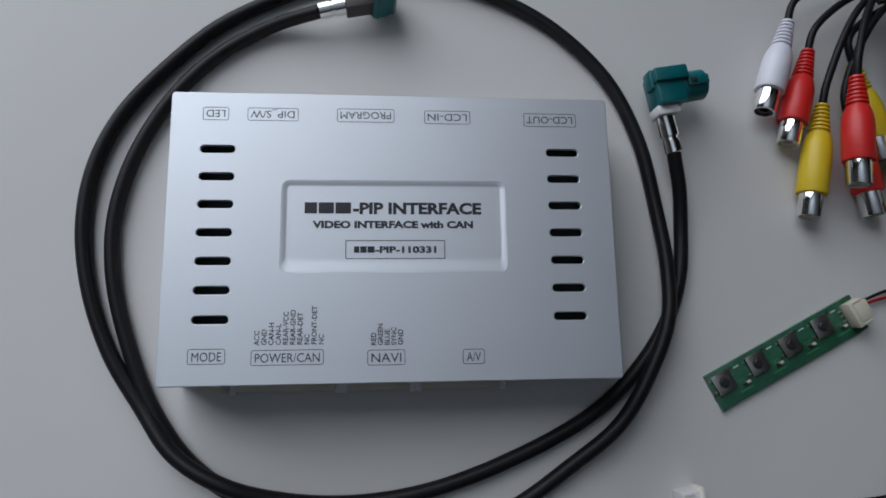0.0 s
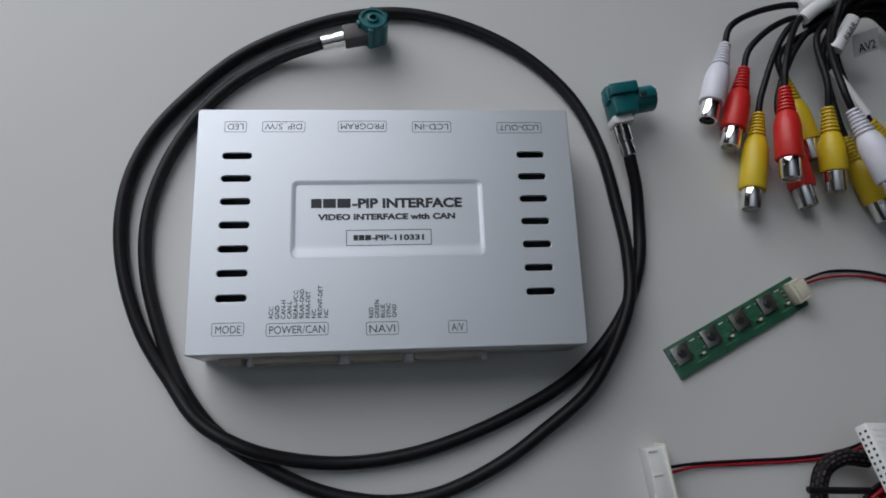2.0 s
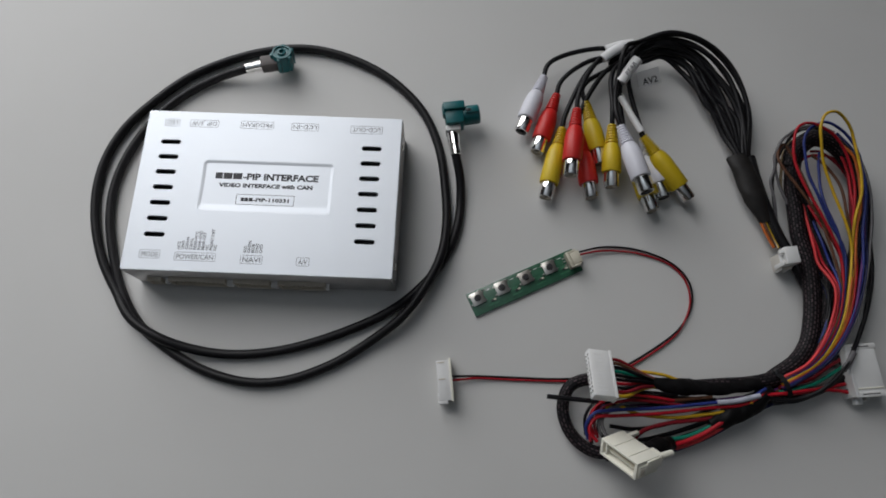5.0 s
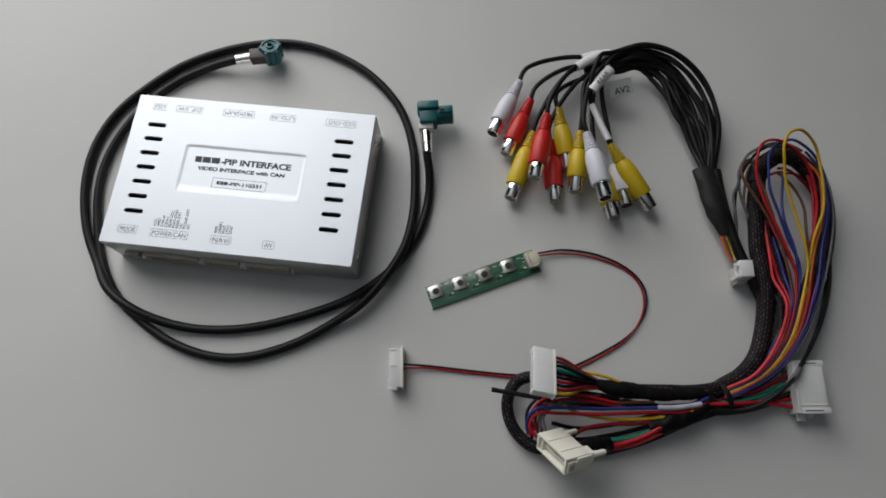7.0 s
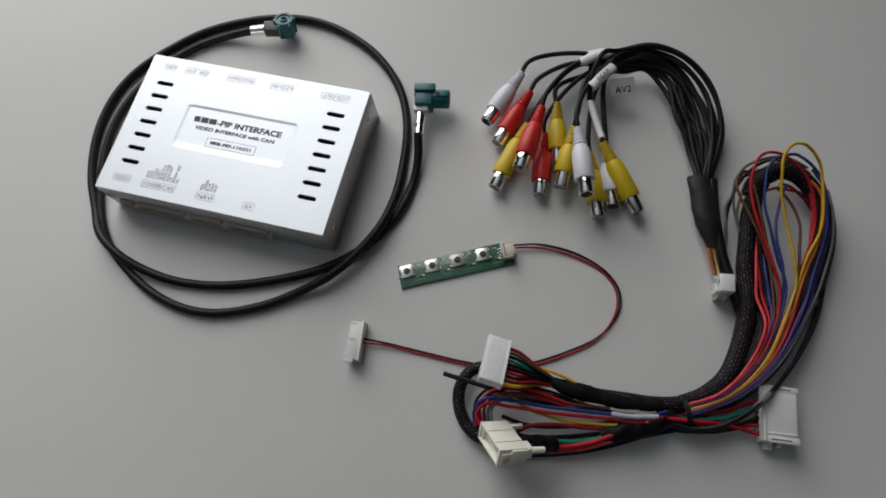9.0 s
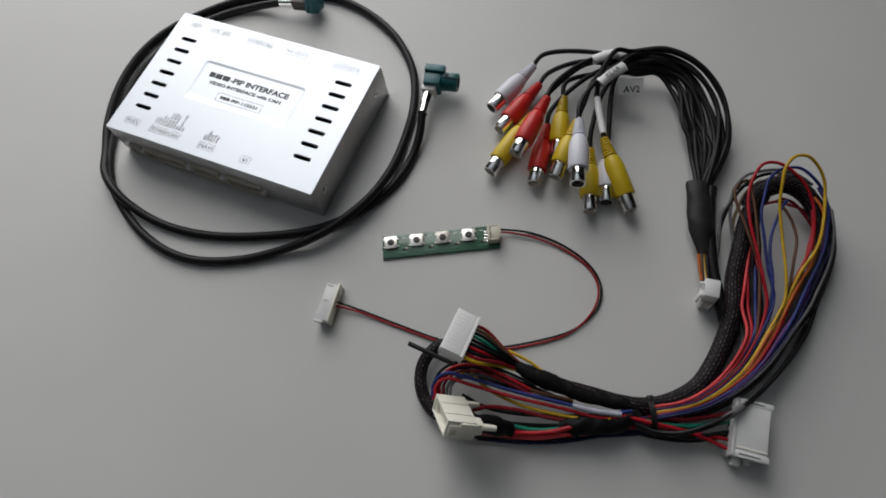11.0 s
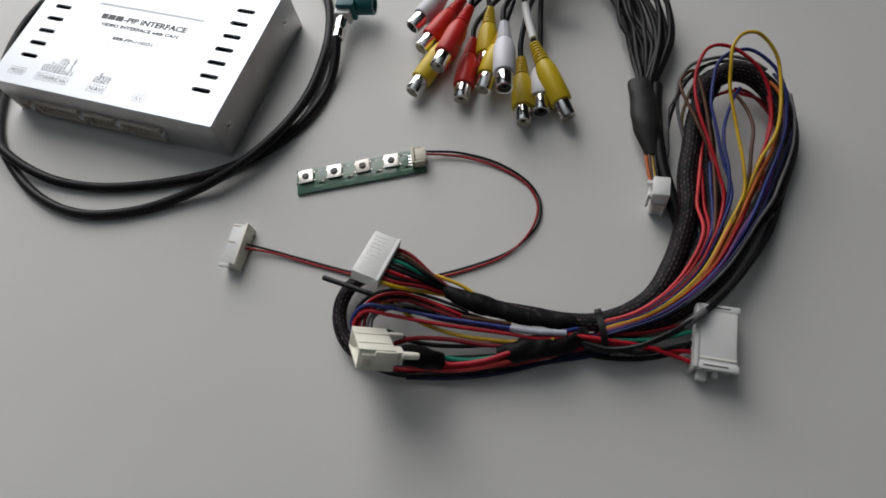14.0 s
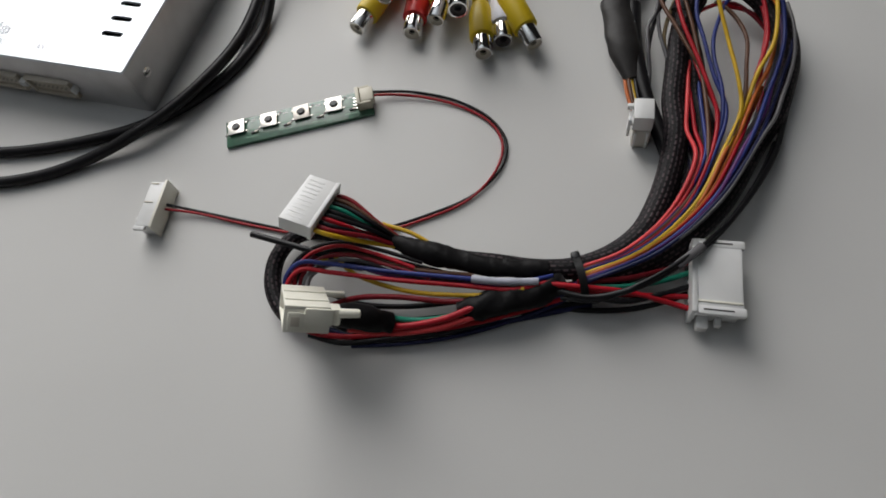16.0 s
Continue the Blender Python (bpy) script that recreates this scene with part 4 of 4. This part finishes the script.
    wire("orange", 0.78, [(262.8, -88.2, 10.7), (281.3, -76.6, 14.6), (294.9, -57.2, 15.5), (301.7, -32.9, 16.5), (307.5, -18.3, 11.7), (309.4, -10.6, 11.7), (311.4, -0.9, 11.7)])
    wire("grey", 0.7, [(317.2, 41.9, 11.7), (320.1, 29.2, 12.6), (321.1, 15.6, 12.6), (320.1, 5, 12.6), (318.2, -5.7, 12.6), (317.2, -12.5, 11.7), (312.3, -26.1, 14.6), (301.7, -54.3, 15.5), (286.1, -75.6, 14.6), (263.8, -91.1, 10.7)])
    wire("darkblue", 0.78, [(309.4, 53.5, 9.7), (316.2, 42.8, 10.7), (319.1, 31.2, 10.7), (320.1, 18.6, 11.7), (318.2, 6.9, 11.7), (316.2, -5.7, 10.7), (311.4, -27.1, 14.6), (300.7, -54.3, 15.5), (286.1, -75.6, 14.6), (263.8, -91.1, 10.7)])
    # cable tie round the waist
    bm = bmesh.new()
    C = Vector((262.5, -88.8, 8.6))
    ring_a, ring_b = [], []
    ax = Vector((0.9, 0.43, 0)).normalized()
    sd = Vector((-0.43, 0.9, 0)).normalized()
    for w, store, rad in ((-1.3, ring_a, 1.0), (1.3, ring_b, 1.0)):
        for k in range(28):
            a = 2 * math.pi * k / 28
            store.append(bm.verts.new((C + ax * w + sd * 7.8 * math.cos(a) + Vector((0, 0, 7.6 * math.sin(a)))) * MM))
    for k in range(28):
        j = (k + 1) % 28
        bm.faces.new((ring_a[k], ring_a[j], ring_b[j], ring_b[k]))
    bmesh.ops.solidify(bm, geom=bm.faces[:], thickness=0.0008)
    tie = part("cable_tie", bm, BLACKP, h, "black cable tie round the wires")
    block("tie_head", (2.9, 2.8, 2.2), (259.8, -82.6, 12.8), BLACKP, tie, bevel=0.5, turn=(0, 0, 26))
    # taped trunk and its fan of wires into the twenty way connector
    tube("taped_trunk", [(252, -88, 10), (236, -91, 10), (220, -92, 11), (207, -91.5, 12), (196, -90.5, 13)], lambda s: (3.1 + 0.45 * s) * min(1, 0.62 + 2.2 * (1 - s)) + 0.9 * math.exp(-((s - 0.7) / 0.12) ** 2), TAPE, h, sides=28, step=0.6, flat=0.85, rough=0.2, wrap=0.28, label="trunk wrapped in black tape")
    fan = ["darkred", "brown", "black", "green", "black", "black", "red", "black", "darkred", "yellow"]
    for k, col in enumerate(fan):
        p, q = (TWENTY @ Vector((x * MM, (9.6 - 2.13 * k) * MM, 0.001)) / MM for x in (4.5, 11))
        tube("wire", [tuple(p), tuple(q), (191, -86.5 - 0.9 * k, 16.5 + (k % 3) * 1.2), (199, -89 - 0.4 * k, 13)], 0.85, WIRE[col], h, sides=8)
    tube("wire", [(192, -85.5, 14), (204, -87, 14), (214, -90, 12)], 0.8, WIRE["yellow"], h, sides=8)
    tube("cut_stub", [(145.5, -99.8, 14), (158, -100.5, 14), (176, -101.5, 13), (186, -103, 11)], 1.2, WIRE["black"], h, sides=10, label="short cut black wire end")
    # sleeve curling back under the connectors
    tube("wire_sleeve", [(176, -91, 6), (166, -90, 6), (158, -94, 6), (154.5, -103, 6), (156, -112, 6), (161, -119.5, 6), (169, -124.5, 6.5), (179, -125, 8)], 3.1, BRAID, h, sides=18, step=1.2, flat=0.95, label="black sleeve curling back")
    # the lower run from the waist to the housing connector
    wire("blue", 0.85, [(254, -91, 12), (243, -97, 14), (228, -99, 14), (200, -103, 15), (178, -105, 15), (168, -107, 15), (164.5, -113, 13), (166, -119, 10)], 10)
    wire("red", 0.85, [(254, -93, 12), (243, -99, 13), (226, -101.5, 13), (200, -105.5, 14), (180, -107.5, 14), (169, -109, 14), (166, -115, 13), (170, -120, 12)], 10)
    wire("yellow", 0.85, [(246, -98, 13), (236, -102, 12), (222, -105, 11), (206, -107, 11), (188, -105.5, 12), (178, -101.5, 13), (174, -104, 13)], 10)
    wire("darkred", 1.0, [(240, -102, 11), (222, -107, 10), (204, -110, 11), (192, -114, 13), (184, -121, 17)], 10)
    wire("green", 1.1, [(244, -101, 9), (231, -108, 9), (216, -115, 9), (205, -117.5, 11), (195, -119, 18)], 10)
    wire("red", 1.15, [(244, -101, 11), (232, -107.5, 12), (222, -114, 11), (208, -120, 11), (195, -124, 18)], 10)
    wire("red", 1.1, [(240, -104, 9), (226, -112, 9), (210, -119, 10), (195, -122, 18)], 10)
    wire("pink", 1.1, [(234, -109, 10), (220, -117, 9), (206, -122, 9), (194, -126, 16)], 10)
    wire("red", 1.0, [(262, -93, 5), (244, -104, 5), (226, -113, 4), (205, -120.5, 4), (188, -126, 4), (173, -126.5, 4), (161, -119, 3)], 10)
    wire("black", 1.0, [(258, -92, 5), (240, -106, 4), (222, -116, 3), (203, -123, 3), (188, -128, 3), (176, -128, 3)], 10)
    wire("darkblue", 0.75, [(262, -93, 4), (250, -102, 3), (228, -115, 2), (210, -122.5, 2), (192, -128, 2)], 10)
    wire("brown", 0.9, [(228, -96, 10), (204, -99, 11), (188, -98, 12), (176, -99, 12), (168, -106, 11), (166, -116, 10)], 10)
    wire("black", 0.9, [(224, -97, 9), (200, -97, 11), (184, -97, 13), (173, -101, 12), (167, -110, 10), (168, -121, 9)], 10)
    wire("black", 0.9, [(230, -97, 9), (204, -101, 10), (186, -101, 12), (175, -104, 11), (171, -113, 10), (175, -120, 10)], 10)
    wire("grey", 0.9, [(190, -103, 12), (178, -104, 12), (172.5, -110, 12), (174.5, -118, 13)], 10)
    wire("red", 0.75, [(208, -99, 13), (192, -97.5, 15), (180, -98, 16), (170, -103, 14), (166.5, -110, 12), (169, -117, 10)], 10)
    wire("darkred", 0.75, [(214, -101, 12), (198, -100, 13), (184, -100, 14.5), (173, -104, 13), (169, -111, 11), (171, -118, 9)], 10)
    wire("black", 0.75, [(210, -96, 12), (194, -95.5, 14), (181, -96, 15), (170, -100.5, 14), (164.5, -108, 12), (165, -117, 9)], 10)
    wire("grey", 0.7, [(196, -100, 12), (184, -101.5, 13.5), (175, -105, 13), (171, -111, 12), (172, -117, 11)], 10)
    # four dark wires added close to the table, to block light under the run
    wire("black", 1.1, [(270, -92, 2), (246, -102, 1.8), (226, -111.5, 1.5), (206, -118.5, 1.5), (190, -122.5, 2), (178, -121, 3)], 10)
    wire("darkblue", 1.0, [(268, -94, 1.5), (247, -104, 1.5), (228, -113, 1.4), (208, -120, 1.4), (192, -124.5, 1.5), (180, -124, 2)], 10)
    wire("black", 1.1, [(266, -90, 3), (246, -99, 2.5), (226, -108, 2), (206, -115, 2), (190, -118.5, 2.5), (176, -117, 4)], 10)
    wire("black", 1.0, [(264, -88, 5), (246, -95, 4), (226, -103, 3), (206, -110, 3), (190, -113, 4), (178, -112, 5)], 10)
    wire("purple", 0.9, [(246, -95, 8), (220, -99, 8), (196, -102, 9), (180, -101, 10), (170, -105, 9)], 10)
    wire("darkred", 0.9, [(188, -97.5, 11), (178, -99, 12), (170, -104, 12), (166.5, -112, 12), (167, -120, 11)], 10)
    tube("wire_sleeve", [(228.5, -99, 14.3), (238, -97.8, 14.3), (250, -94.6, 13.4)], 1.3, WIRE["palegrey"], h, sides=10, label="pale grey sleeve over a joint")
    tube("taped_joint", [(226, -109, 9), (238, -103.5, 10.5), (250, -97, 10), (258, -91.5, 9)], lambda s: 3.6 + 0.9 * math.sin(math.pi * s), TAPE, h, sides=28, step=0.6, flat=0.8, rough=0.3, wrap=0.35, label="joint wrapped in black tape")
    tube("taped_joint", [(190, -124, 21), (197, -121.5, 17.5), (206, -119.5, 11)], lambda s: 4.2 - 0.6 * s, TAPE, h, sides=28, step=0.6, flat=0.9, rough=0.3, wrap=0.25, label="joint wrapped in black tape")
    # wires out to the twelve way connector
    wire("red", 0.95, [(254, -94, 12), (266, -92.5, 12), (277, -90.5, 10), (288, -89.5, 7), (298, -90, 6)], 10)
    wire("red", 0.9, [(258, -93.5, 10), (272, -92, 9), (284, -89, 7), (297.5, -86, 6)], 10)
    wire("black", 1.0, [(262, -94, 8), (278, -93, 8), (288, -88, 7), (298, -82, 6)], 10)
    # low black wire added so that no light passes beneath these
    wire("black", 1.0, [(250, -98, 1.5), (266, -96.5, 1.4), (280, -93, 2), (291, -88, 3), (298, -84, 5)], 10)
    wire("green", 0.9, [(262, -92, 9), (278, -88, 9), (288, -83, 7), (299, -76, 6)], 10)
    wire("black", 1.1, [(254, -95, 10), (268, -95.5, 12), (281, -90, 15), (292, -80, 15), (302, -66, 12), (312, -46, 10), (319, -26, 7), (322, -4, 5)], 10)
    wire("black", 0.8, [(258, -97, 9), (270, -96, 12), (283, -88, 16), (294, -77, 16), (304, -62, 12), (313, -42, 9), (319, -20, 6)], 10)
    wire("darkred", 0.9, [(262, -90, 9), (278, -85, 9), (288, -79, 7), (299, -72, 6)], 10)
    tube("clear_sleeve", [(291.5, -80.5, 15.6), (295, -76, 15.6), (298.5, -71.2, 14.8)], 1.5, WIRE["grey"], h, sides=12, flat=0.7, label="short grey sleeve round two wires")
    connector_twenty(h)
    connector_big(h)
    connector_twelve(h)
    return h


harness()
